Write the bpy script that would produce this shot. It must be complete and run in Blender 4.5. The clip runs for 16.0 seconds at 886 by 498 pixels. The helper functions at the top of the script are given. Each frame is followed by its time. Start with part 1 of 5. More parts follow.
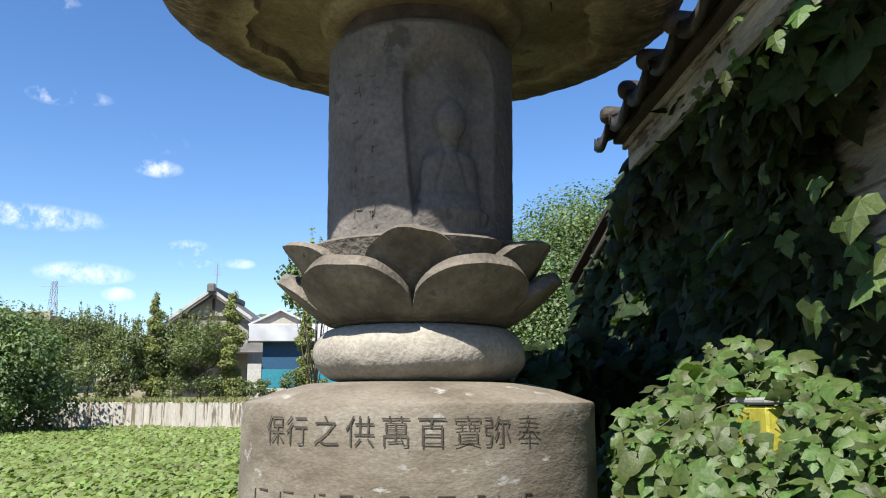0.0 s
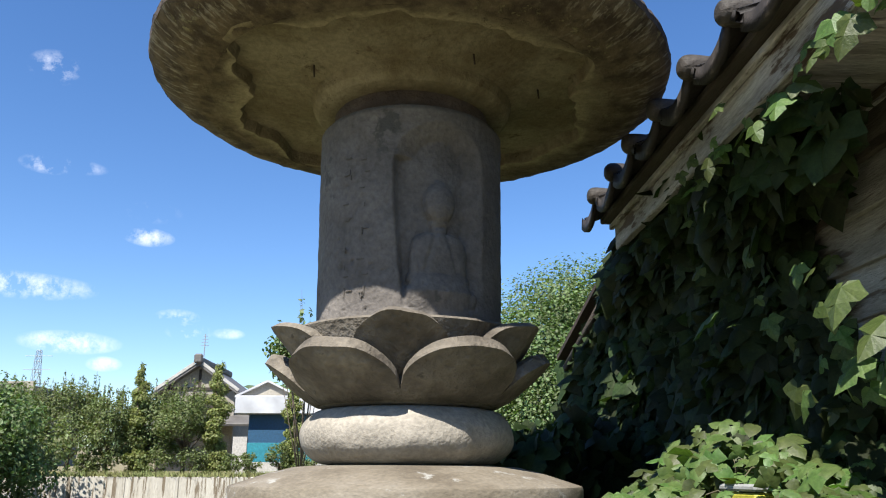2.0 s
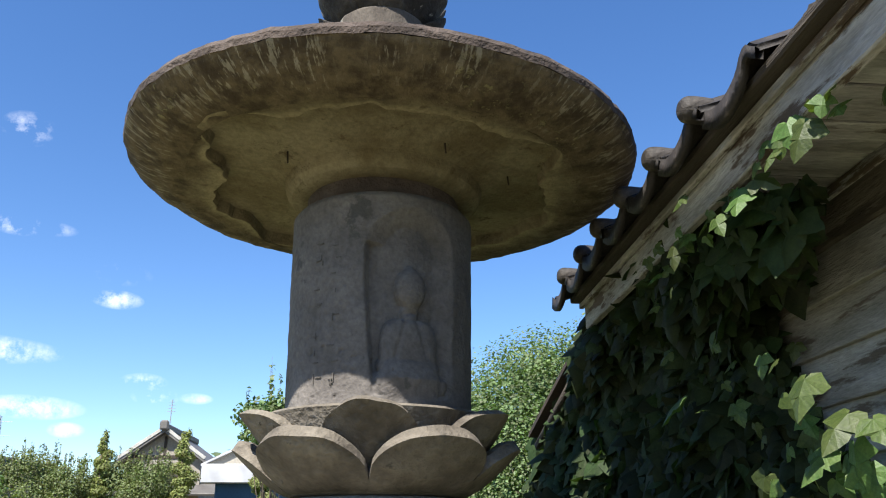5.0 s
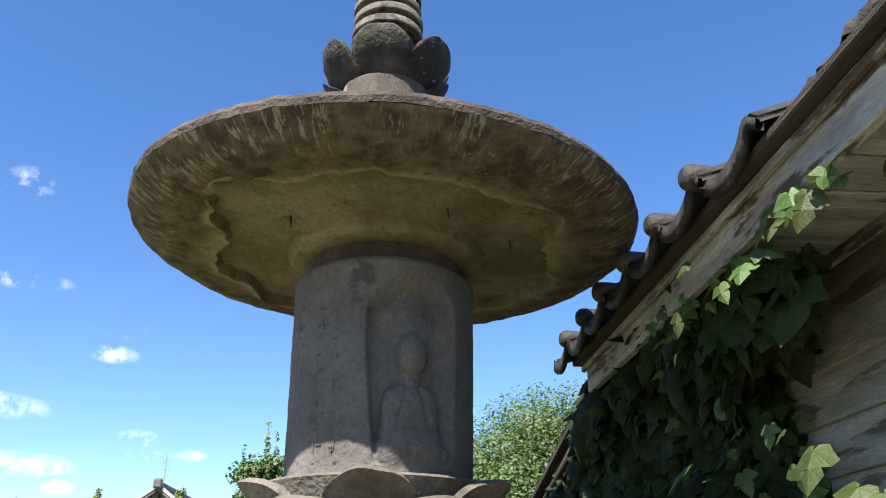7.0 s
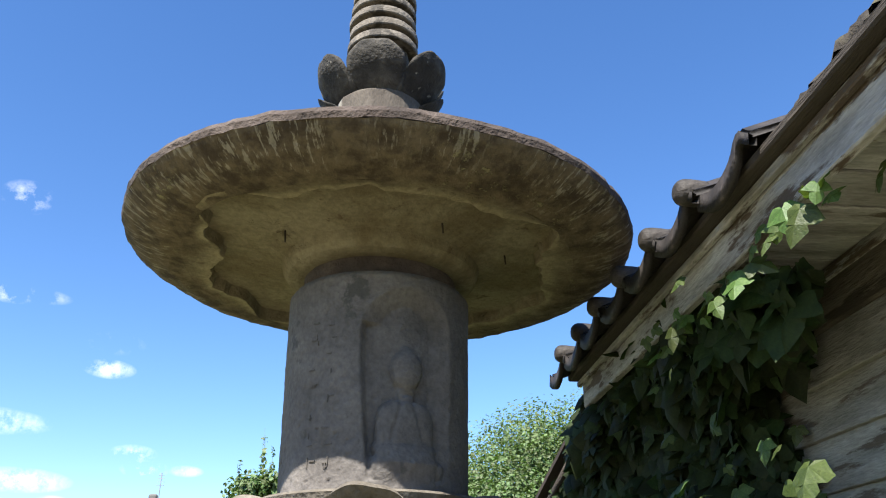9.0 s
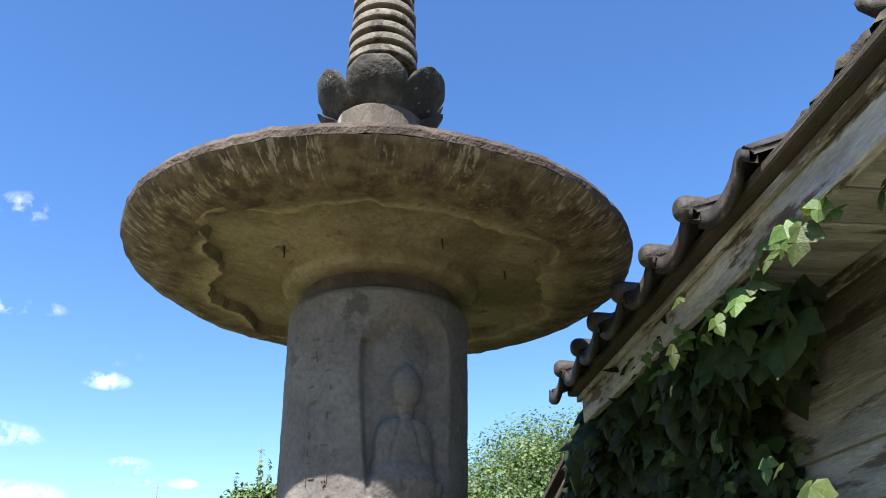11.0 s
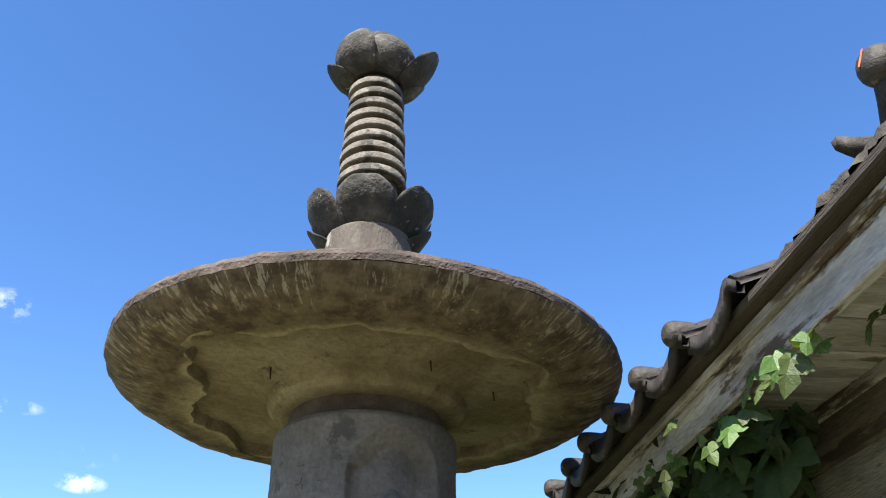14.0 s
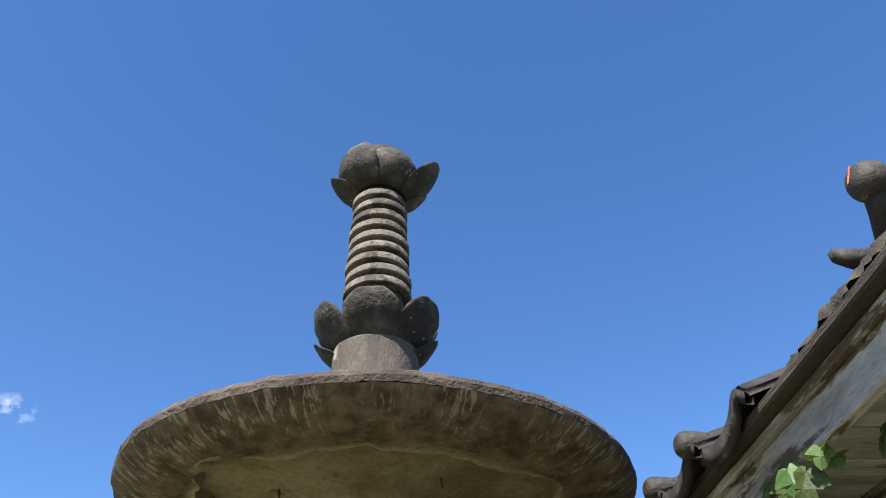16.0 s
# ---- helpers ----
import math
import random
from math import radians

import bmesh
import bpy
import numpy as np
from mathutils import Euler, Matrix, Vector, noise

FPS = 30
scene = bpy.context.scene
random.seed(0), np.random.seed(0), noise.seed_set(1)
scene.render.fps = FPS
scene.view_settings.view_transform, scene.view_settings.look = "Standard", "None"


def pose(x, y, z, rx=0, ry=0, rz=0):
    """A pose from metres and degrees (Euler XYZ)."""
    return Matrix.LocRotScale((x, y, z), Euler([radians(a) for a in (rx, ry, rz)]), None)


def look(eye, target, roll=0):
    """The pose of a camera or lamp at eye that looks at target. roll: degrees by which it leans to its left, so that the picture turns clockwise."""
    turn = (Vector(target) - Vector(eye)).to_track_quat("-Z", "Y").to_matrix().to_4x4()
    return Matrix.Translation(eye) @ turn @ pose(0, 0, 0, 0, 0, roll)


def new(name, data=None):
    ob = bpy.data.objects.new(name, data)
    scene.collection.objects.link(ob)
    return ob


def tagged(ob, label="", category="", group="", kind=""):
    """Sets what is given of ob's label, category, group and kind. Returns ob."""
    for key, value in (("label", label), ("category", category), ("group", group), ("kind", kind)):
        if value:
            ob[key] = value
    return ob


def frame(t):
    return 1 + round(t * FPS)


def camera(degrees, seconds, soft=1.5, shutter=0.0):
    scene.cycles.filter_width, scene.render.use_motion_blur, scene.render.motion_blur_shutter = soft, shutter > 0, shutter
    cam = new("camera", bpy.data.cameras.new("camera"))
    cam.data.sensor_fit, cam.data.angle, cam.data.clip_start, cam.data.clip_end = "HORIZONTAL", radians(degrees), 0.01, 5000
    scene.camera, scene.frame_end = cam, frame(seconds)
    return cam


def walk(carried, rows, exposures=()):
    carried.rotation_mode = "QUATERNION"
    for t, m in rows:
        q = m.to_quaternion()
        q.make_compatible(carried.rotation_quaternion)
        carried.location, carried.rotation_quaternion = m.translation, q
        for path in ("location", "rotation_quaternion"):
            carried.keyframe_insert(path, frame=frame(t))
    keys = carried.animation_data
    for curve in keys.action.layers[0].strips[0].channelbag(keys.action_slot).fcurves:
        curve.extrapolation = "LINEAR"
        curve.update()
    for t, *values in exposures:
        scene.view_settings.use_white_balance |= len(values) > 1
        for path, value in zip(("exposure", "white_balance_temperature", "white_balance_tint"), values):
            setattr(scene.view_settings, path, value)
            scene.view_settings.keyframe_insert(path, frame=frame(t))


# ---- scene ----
cam = camera(57.3, 16.0, soft=1.1)
METRES, EYE, TILT, LEAN, TURN = 0.33, 1.6, 10.5, 0.0, 0.0
ROWS = [
    (0.0, 0.0, 0.0, 0.0, 0.0, 0.0, -0.0),
    (0.5, -0.0013, -0.0273, 0.0601, -0.19, 2.95, -0.06),
    (1.0, -0.0034, -0.059, 0.0913, -0.34, 4.62, -0.11),
    (1.5, -0.0037, -0.0704, 0.0984, -0.51, 5.32, -0.21),
    (2.0, 0.0128, -0.0588, 0.0858, -0.7, 5.0, -0.32),
    (2.5, 0.0337, -0.0609, 0.0852, -1.09, 4.62, -0.61),
    (3.0, 0.0232, -0.0753, 0.0958, -1.6, 4.97, -0.54),
    (3.5, 0.0246, -0.0845, 0.1392, -1.84, 5.76, -0.36),
    (4.0, 0.0412, -0.1007, 0.1677, -2.15, 7.2, -0.48),
    (4.5, 0.0412, -0.1225, 0.2005, -2.37, 8.18, -0.39),
    (5.0, 0.0313, -0.1312, 0.2628, -2.62, 9.52, -0.42),
    (7.5, 0.0021, -0.1352, 0.3446, -2.72, 13.93, -0.67),
    (8.0, 0.016, -0.1267, 0.3445, -2.83, 14.25, -0.58),
    (8.5, 0.0216, -0.1316, 0.3489, -2.9, 14.38, -0.56),
    (11.0, 0.0029, -0.1169, 0.3929, -3.12, 15.24, -0.58),
    (11.5, -0.0262, -0.1178, 0.4269, -3.19, 15.98, -0.62),
    (12.0, -0.0252, -0.1294, 0.4795, -3.28, 16.89, -0.67),
    (12.5, -0.0035, -0.1503, 0.5166, -3.66, 18.12, -0.96),
    (13.0, 0.0042, -0.1496, 0.5459, -3.74, 19.6, -0.3),
    (13.5, -0.0117, -0.157, 0.5652, -4.05, 20.98, -0.51),
    (14.0, -0.0202, -0.1731, 0.5877, -4.07, 22.13, -0.42),
    (14.5, -0.0311, -0.1948, 0.6109, -3.8, 23.24, 0.01),
    (15.0, -0.0196, -0.2319, 0.651, -3.52, 24.42, 0.26),
    (15.5, -0.0063, -0.2772, 0.7044, -3.27, 25.83, 0.66),
    (16.0, -0.0176, -0.3182, 0.7495, -2.83, 28.46, 1.19),
]
EXPOSURES = [(0.0, 1.32), (3.5, 1.42), (5.0, 1.52), (8.0, 1.70), (12.5, 1.88), (14.5, 1.9), (16.0, 1.56)]
walk(cam, [(t, pose(0, 0, EYE, TILT, LEAN, TURN) @ pose(METRES * x, METRES * y, METRES * z, 90 + pitch, roll, yaw)) for t, x, y, z, yaw, pitch, roll in ROWS], EXPOSURES)

# ---- world and light ----
SUN_AZ, SUN_EL = radians(207.5), radians(53)
to_sun = Vector((math.sin(SUN_AZ) * math.cos(SUN_EL), math.cos(SUN_AZ) * math.cos(SUN_EL), math.sin(SUN_EL)))

# direction, half width, half height (as chords on the unit sphere), strength
CLOUDS = [
    ((-0.452, 0.871, 0.198), 0.075, 0.014, 1.0), ((-0.405, 0.904, 0.140), 0.050, 0.012, 1.0),
    ((-0.371, 0.921, 0.118), 0.018, 0.008, 0.8), ((-0.299, 0.938, 0.175), 0.024, 0.009, 0.9),
    ((-0.286, 0.945, 0.159), 0.024, 0.010, 0.9), ((-0.330, 0.907, 0.263), 0.026, 0.010, 1.0),
    ((-0.427, 0.843, 0.328), 0.026, 0.010, 0.8), ((-0.398, 0.856, 0.330), 0.028, 0.008, 0.55),
    ((-0.243, 0.957, 0.159), 0.018, 0.006, 0.6), ((-0.413, 0.805, 0.426), 0.026, 0.017, 0.65),
    ((-0.325, 0.897, 0.290), 0.030, 0.012, 0.22), ((-0.60, 0.77, 0.22), 0.08, 0.016, 0.9),
]


def build_world():
    w = bpy.data.worlds.new("sky")
    scene.world = w
    w.use_nodes = True
    nt = w.node_tree
    nt.nodes.clear()
    nd = lambda kind: nt.nodes.new(kind)
    sky = nd("ShaderNodeTexSky")
    sky.sky_type, sky.sun_disc = "NISHITA", False
    sky.sun_elevation, sky.sun_rotation = SUN_EL, SUN_AZ
    sky.air_density, sky.dust_density, sky.ozone_density = 1.0, 0.06, 3.0
    tc = nd("ShaderNodeTexCoord")
    nz = nd("ShaderNodeTexNoise")
    nz.inputs["Scale"].default_value, nz.inputs["Detail"].default_value, nz.inputs["Roughness"].default_value = 20, 8, 0.68
    nt.links.new(tc.outputs["Generated"], nz.inputs["Vector"])
    total = None

    def op(kind, a, b=None):
        m = nd("ShaderNodeMath")
        m.operation = kind
        for i, v in enumerate((a, b)):
            if v is None:
                continue
            if isinstance(v, (int, float)):
                m.inputs[i].default_value = v
            else:
                nt.links.new(v, m.inputs[i])
        return m.outputs[0]

    for d, hw, hh, k in CLOUDS:
        d = Vector(d).normalized()
        side = d.cross(Vector((0, 0, 1))).normalized()
        up = side.cross(d)

        def dot(v):
            m = nd("ShaderNodeVectorMath")
            m.operation = "DOT_PRODUCT"
            nt.links.new(tc.outputs["Generated"], m.inputs[0])
            m.inputs[1].default_value = v
            return m.outputs["Value"]
        a, b = op("DIVIDE", dot(side), hw), op("DIVIDE", dot(up), hh)
        r2 = op("ADD", op("MULTIPLY", a, a), op("MULTIPLY", b, b))
        front = op("GREATER_THAN", dot(d), 0)
        blob = op("MULTIPLY", op("MULTIPLY", op("MAXIMUM", op("SUBTRACT", 1.3, r2), 0.0), front), k)
        total = blob if total is None else op("MAXIMUM", total, blob)
    lump = op("MULTIPLY", op("SUBTRACT", nz.outputs["Fac"], 0.45), 5.6)
    mask = nd("ShaderNodeClamp")
    nt.links.new(op("MULTIPLY", total, lump), mask.inputs[0])
    mix = nd("ShaderNodeMix")
    mix.data_type = "RGBA"
    nt.links.new(op("MULTIPLY", mask.outputs[0], 0.62), mix.inputs[0])
    hs = nd("ShaderNodeHueSaturation")
    hs.inputs["Saturation"].default_value, hs.inputs["Hue"].default_value = 1.21, 0.507
    nt.links.new(sky.outputs[0], hs.inputs["Color"])
    nt.links.new(hs.outputs[0], mix.inputs[6])
    mix.inputs[7].default_value = (8.4, 8.4, 8.8, 1)
    bg = nd("ShaderNodeBackground")
    bg.inputs[1].default_value = 0.077
    nt.links.new(mix.outputs[2], bg.inputs[0])
    out = nd("ShaderNodeOutputWorld")
    nt.links.new(bg.outputs[0], out.inputs[0])


build_world()
sun = new("sun", bpy.data.lights.new("sun", "SUN"))
sun.data.energy, sun.data.angle, sun.data.color = 5.0, radians(0.5), (1.0, 0.95, 0.87)
sun.matrix_world = look(to_sun * 50, (0, 0, 0))


# ---- materials ----
def material(name, colours, scale=6.0, rough=0.85, bump=0.3, fine=60.0, stretch=(1, 1, 1), spread=(0.32, 0.68), spots=None, spot_scale=5.0, spot_cut=0.62, metal=0.0, vary=0.0, streak=None, sheen=0.0, through_light=None, gloss=0.5, coords="Object"):
    """Two scales of noise between two or three colours, with relief; spots: a stain colour with an outline of its own."""
    m = bpy.data.materials.new(name)
    m.use_nodes = True
    nt = m.node_tree
    bs = nt.nodes["Principled BSDF"]
    L = nt.links.new
    tc = nt.nodes.new("ShaderNodeTexCoord")
    mp = nt.nodes.new("ShaderNodeMapping")
    mp.inputs["Scale"].default_value = stretch
    L(tc.outputs[coords], mp.inputs["Vector"])
    bs.inputs["Specular IOR Level"].default_value = gloss

    def noise_node(s, detail=5, rough_=0.6):
        n = nt.nodes.new("ShaderNodeTexNoise")
        n.inputs["Scale"].default_value, n.inputs["Detail"].default_value, n.inputs["Roughness"].default_value = s, detail, rough_
        L(mp.outputs[0], n.inputs["Vector"])
        return n.outputs["Fac"]

    def mixc(fac, a, b, mode="MIX"):
        x = nt.nodes.new("ShaderNodeMix")
        x.data_type, x.blend_type = "RGBA", mode
        for i, v in ((0, fac), (6, a), (7, b)):
            if isinstance(v, (int, float)):
                x.inputs[i].default_value = v
            elif isinstance(v, tuple):
                x.inputs[i].default_value = (*v, 1) if len(v) == 3 else v
            else:
                L(v, x.inputs[i])
        return x.outputs[2]
    big, small = noise_node(scale), noise_node(fine, 3)
    ramp = nt.nodes.new("ShaderNodeValToRGB")
    cr = ramp.color_ramp
    cr.elements[0].position, cr.elements[1].position = spread
    cr.elements[0].color, cr.elements[1].color = (*colours[0], 1), (*colours[-1], 1)
    if len(colours) > 2:
        cr.elements.new(sum(spread) / 2).color = (*colours[1], 1)
    L(big, ramp.inputs[0])
    col = ramp.outputs[0]
    g = nt.nodes.new("ShaderNodeMapRange")
    g.inputs[1].default_value, g.inputs[2].default_value, g.inputs[3].default_value, g.inputs[4].default_value = 0.25, 0.75, 0.72, 1.22
    L(small, g.inputs[0])
    gray = nt.nodes.new("ShaderNodeCombineColor")
    for i in range(3):
        L(g.outputs[0], gray.inputs[i])
    col = mixc(1.0, col, gray.outputs[0], "MULTIPLY")
    if spots:
        sp = noise_node(spot_scale, 8, 0.68)
        st = nt.nodes.new("ShaderNodeMapRange")
        st.inputs[1].default_value, st.inputs[2].default_value = spot_cut, spot_cut + 0.05
        L(sp, st.inputs[0])
        col = mixc(st.outputs[0], col, spots)
    if vary:
        oi, gi = nt.nodes.new("ShaderNodeObjectInfo"), nt.nodes.new("ShaderNodeNewGeometry")
        ad = nt.nodes.new("ShaderNodeMath")
        ad.operation = "ADD"
        L(oi.outputs["Random"], ad.inputs[0])
        L(gi.outputs["Random Per Island"], ad.inputs[1])
        fr = nt.nodes.new("ShaderNodeMath")
        fr.operation = "FRACT"
        L(ad.outputs[0], fr.inputs[0])
        mr = nt.nodes.new("ShaderNodeMapRange")
        mr.inputs[3].default_value, mr.inputs[4].default_value = 1 - vary, 1 + vary
        L(fr.outputs[0], mr.inputs[0])
        hs = nt.nodes.new("ShaderNodeHueSaturation")
        L(mr.outputs[0], hs.inputs["Value"])
        hm = nt.nodes.new("ShaderNodeMapRange")
        hm.inputs[3].default_value, hm.inputs[4].default_value = 0.5 - vary * 0.07, 0.5 + vary * 0.05
        L(fr.outputs[0], hm.inputs[0])
        L(hm.outputs[0], hs.inputs["Hue"])
        L(col, hs.inputs["Color"])
        col = hs.outputs[0]
    L(col, bs.inputs["Base Color"])
    bs.inputs["Roughness"].default_value, bs.inputs["Metallic"].default_value = rough, metal
    if bump:
        b1 = nt.nodes.new("ShaderNodeBump")
        b1.inputs["Strength"].default_value, b1.inputs["Distance"].default_value = bump, 0.6 / fine
        L(small, b1.inputs["Height"])
        b2 = nt.nodes.new("ShaderNodeBump")
        b2.inputs["Strength"].default_value, b2.inputs["Distance"].default_value = bump, 0.25 / scale
        L(big, b2.inputs["Height"])
        L(b1.outputs[0], b2.inputs["Normal"])
        L(b2.outputs[0], bs.inputs["Normal"])
    if through_light:
        tr = nt.nodes.new("ShaderNodeBsdfTranslucent")
        L(mixc(1.0, col, through_light, "MULTIPLY"), tr.inputs[0])
        ms = nt.nodes.new("ShaderNodeMixShader")
        ms.inputs[0].default_value = 0.3
        L(bs.outputs[0], ms.inputs[1])
        L(tr.outputs[0], ms.inputs[2])
        L(ms.outputs[0], nt.nodes["Material Output"].inputs[0])
    return m


STONE = material("grey_brown_stone", [(0.060, 0.050, 0.038), (0.108, 0.093, 0.073), (0.165, 0.146, 0.118)], 7, 0.9, 0.7, 55, spots=(0.05, 0.043, 0.034), spot_scale=14, spot_cut=0.63)
STONE_PALE = material("pale_weathered_stone", [(0.195, 0.175, 0.144), (0.262, 0.24, 0.202)], 9, 0.92, 0.4, 75, spots=(0.15, 0.133, 0.107), spot_scale=26, spot_cut=0.63)
STONE_BASE = material("inscribed_drum_stone", [(0.085, 0.069, 0.048), (0.13, 0.11, 0.081), (0.168, 0.148, 0.117)], 5, 0.9, 0.2, 85, stretch=(1, 1, 2.0), spots=(0.235, 0.23, 0.21), spot_scale=9, spot_cut=0.605)
STONE_BODY = material("grey_stone", [(0.068, 0.060, 0.054), (0.104, 0.093, 0.084), (0.146, 0.131, 0.118)], 4, 0.88, 0.4, 70, spots=(0.055, 0.051, 0.046), spot_scale=7, spot_cut=0.60)


def underside_material():
    """The canopy's underside: ochre stone, browner past an uneven line, with pale drips and lichen towards the edge. UV: way round, radius."""
    m = bpy.data.materials.new("stained_canopy_underside")
    m.use_nodes = True
    nt = m.node_tree
    bs, L = nt.nodes["Principled BSDF"], nt.links.new
    uv = nt.nodes.new("ShaderNodeTexCoord").outputs["UV"]
    ob = nt.nodes.new("ShaderNodeTexCoord").outputs["Object"]
    sep = nt.nodes.new("ShaderNodeSeparateXYZ")
    L(uv, sep.inputs[0])
    radius = sep.outputs[1]

    def put(sock, v):
        if isinstance(v, (int, float)):
            sock.default_value = v
        elif isinstance(v, tuple):
            sock.default_value = (*v, 1)
        else:
            L(v, sock)

    def grain(src, stretch, scale, detail=6, rough=0.65):
        mp, n = nt.nodes.new("ShaderNodeMapping"), nt.nodes.new("ShaderNodeTexNoise")
        mp.inputs["Scale"].default_value = stretch
        L(src, mp.inputs[0])
        L(mp.outputs[0], n.inputs["Vector"])
        n.inputs["Scale"].default_value, n.inputs["Detail"].default_value, n.inputs["Roughness"].default_value = scale, detail, rough
        return n.outputs["Fac"]

    def op(kind, a, b):
        n = nt.nodes.new("ShaderNodeMath")
        n.operation = kind
        put(n.inputs[0], a)
        put(n.inputs[1], b)
        return n.outputs[0]

    def step(v, lo, hi):
        n = nt.nodes.new("ShaderNodeMapRange")
        n.interpolation_type = "SMOOTHSTEP"
        put(n.inputs[0], v)
        n.inputs[1].default_value, n.inputs[2].default_value = lo, hi
        return n.outputs[0]

    def mixc(f, a, b):
        n = nt.nodes.new("ShaderNodeMix")
        n.data_type = "RGBA"
        put(n.inputs[0], f)
        put(n.inputs[6], a)
        put(n.inputs[7], b)
        return n.outputs[2]
    big, mid, fine = grain(ob, (1, 1, 1), 5), grain(ob, (1, 1, 1), 16), grain(ob, (1, 1, 1), 60, 3)
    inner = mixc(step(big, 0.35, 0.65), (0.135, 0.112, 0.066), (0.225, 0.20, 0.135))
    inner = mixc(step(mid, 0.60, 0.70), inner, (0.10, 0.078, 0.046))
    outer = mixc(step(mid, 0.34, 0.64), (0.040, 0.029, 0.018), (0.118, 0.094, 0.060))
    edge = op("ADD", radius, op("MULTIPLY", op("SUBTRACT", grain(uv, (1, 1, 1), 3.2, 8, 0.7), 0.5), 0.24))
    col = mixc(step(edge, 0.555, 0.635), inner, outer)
    # pale drips run in from the rim; lichen lies in patches
    drips = op("MULTIPLY", step(grain(uv, (1, 0.22, 1), 62, 5, 0.7), 0.53, 0.58), step(op("ADD", radius, op("MULTIPLY", mid, 0.30)), 0.80, 0.88))
    drips = op("MULTIPLY", drips, step(grain(uv, (1, 0.2, 1), 2.6, 2), 0.38, 0.52))
    col = mixc(op("MULTIPLY", drips, 0.62), col, (0.30, 0.28, 0.225))
    lichen = op("MULTIPLY", step(grain(ob, (1, 1, 1), 34, 6, 0.7), 0.56, 0.62), step(grain(ob, (1, 1, 1), 3.0, 2), 0.53, 0.60))
    col = mixc(op("MULTIPLY", op("MULTIPLY", lichen, step(radius, 0.56, 0.66)), 0.75), col, (0.235, 0.215, 0.12))
    # worn pale arris along the step
    worn = op("MULTIPLY", op("MULTIPLY", step(radius, 0.553, 0.557), op("SUBTRACT", 1.0, step(radius, 0.562, 0.59))), step(grain(uv, (1, 1, 1), 9, 4), 0.36, 0.52))
    col = mixc(op("MULTIPLY", worn, 0.7), col, (0.29, 0.255, 0.165))
    tone = step(fine, 0.3, 0.7)
    col = mixc(op("MULTIPLY", tone, 0.6), col, mixc(0.5, col, (0.03, 0.022, 0.014)))
    L(col, bs.inputs["Base Color"])
    bs.inputs["Roughness"].default_value, bs.inputs["Specular IOR Level"].default_value = 0.93, 0.3
    relief = op("ADD", op("MULTIPLY", mid, 0.9), op("ADD", op("MULTIPLY", fine, 0.35), op("MULTIPLY", lichen, 0.3)))
    b = nt.nodes.new("ShaderNodeBump")
    b.inputs["Strength"].default_value, b.inputs["Distance"].default_value = 0.8, 0.016
    L(relief, b.inputs["Height"])
    L(b.outputs[0], bs.inputs["Normal"])
    return m


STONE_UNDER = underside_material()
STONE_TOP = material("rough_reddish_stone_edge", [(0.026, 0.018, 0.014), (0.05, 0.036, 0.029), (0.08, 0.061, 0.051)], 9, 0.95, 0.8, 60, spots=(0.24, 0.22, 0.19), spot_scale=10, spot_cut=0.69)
STONE_DARK = material("dark_lichened_stone", [(0.008, 0.0072, 0.006), (0.022, 0.0195, 0.016), (0.07, 0.063, 0.053)], 9, 0.9, 0.6, 70, spots=(0.24, 0.225, 0.19), spot_scale=24, spot_cut=0.625)
STONE_COLLAR = material("patched_collar_stone", [(0.045, 0.036, 0.028), (0.085, 0.072, 0.058)], 9, 0.9, 0.5, 80, spots=(0.235, 0.22, 0.19), spot_scale=5, spot_cut=0.585, stretch=(1.6, 1.6, 0.7))
STONE_RING = material("worn_ring_stone", [(0.07, 0.058, 0.045), (0.15, 0.132, 0.11)], 10, 0.9, 0.6, 70, spots=(0.034, 0.029, 0.023), spot_scale=8, spot_cut=0.50)
# shade of the cut strokes put into the colour; the meshes sit proud
GROOVE_SHADE = material("carved_groove_shade", [(0.03, 0.024, 0.017), (0.055, 0.045, 0.032)], 20, 0.95, 0.3, 120)
# a little darker than the body, in place of shade in shallow cuts
MARK = material("worn_shallow_carving", [(0.066, 0.058, 0.051), (0.092, 0.082, 0.072)], 20, 0.95, 0.3, 120)
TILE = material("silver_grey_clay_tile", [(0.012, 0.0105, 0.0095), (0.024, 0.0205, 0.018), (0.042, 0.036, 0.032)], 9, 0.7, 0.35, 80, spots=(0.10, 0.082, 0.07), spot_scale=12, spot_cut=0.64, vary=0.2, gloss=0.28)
WOOD = material("weathered_grey_board", [(0.175, 0.172, 0.16), (0.305, 0.30, 0.285), (0.43, 0.425, 0.41)], 3, 0.88, 0.3, 30, stretch=(4, 0.9, 5), spots=(0.075, 0.056, 0.04), spot_scale=2.6, spot_cut=0.525, vary=0.12)
WOOD_ACROSS = material("weathered_soffit_board", [(0.17, 0.163, 0.145), (0.28, 0.27, 0.25), (0.38, 0.37, 0.35)], 3, 0.9, 0.3, 30, stretch=(0.9, 4, 5), spots=(0.10, 0.08, 0.055), spot_scale=2.2, spot_cut=0.58, vary=0.15)
WOOD_BEAM = material("brown_old_beam", [(0.06, 0.05, 0.036), (0.10, 0.086, 0.066), (0.14, 0.125, 0.10)], 4, 0.9, 0.3, 40, stretch=(4, 0.7, 5), spots=(0.04, 0.032, 0.024), spot_scale=2.4, spot_cut=0.56)
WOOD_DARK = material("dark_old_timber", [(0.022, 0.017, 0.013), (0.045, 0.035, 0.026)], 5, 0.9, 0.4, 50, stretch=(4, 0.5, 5))
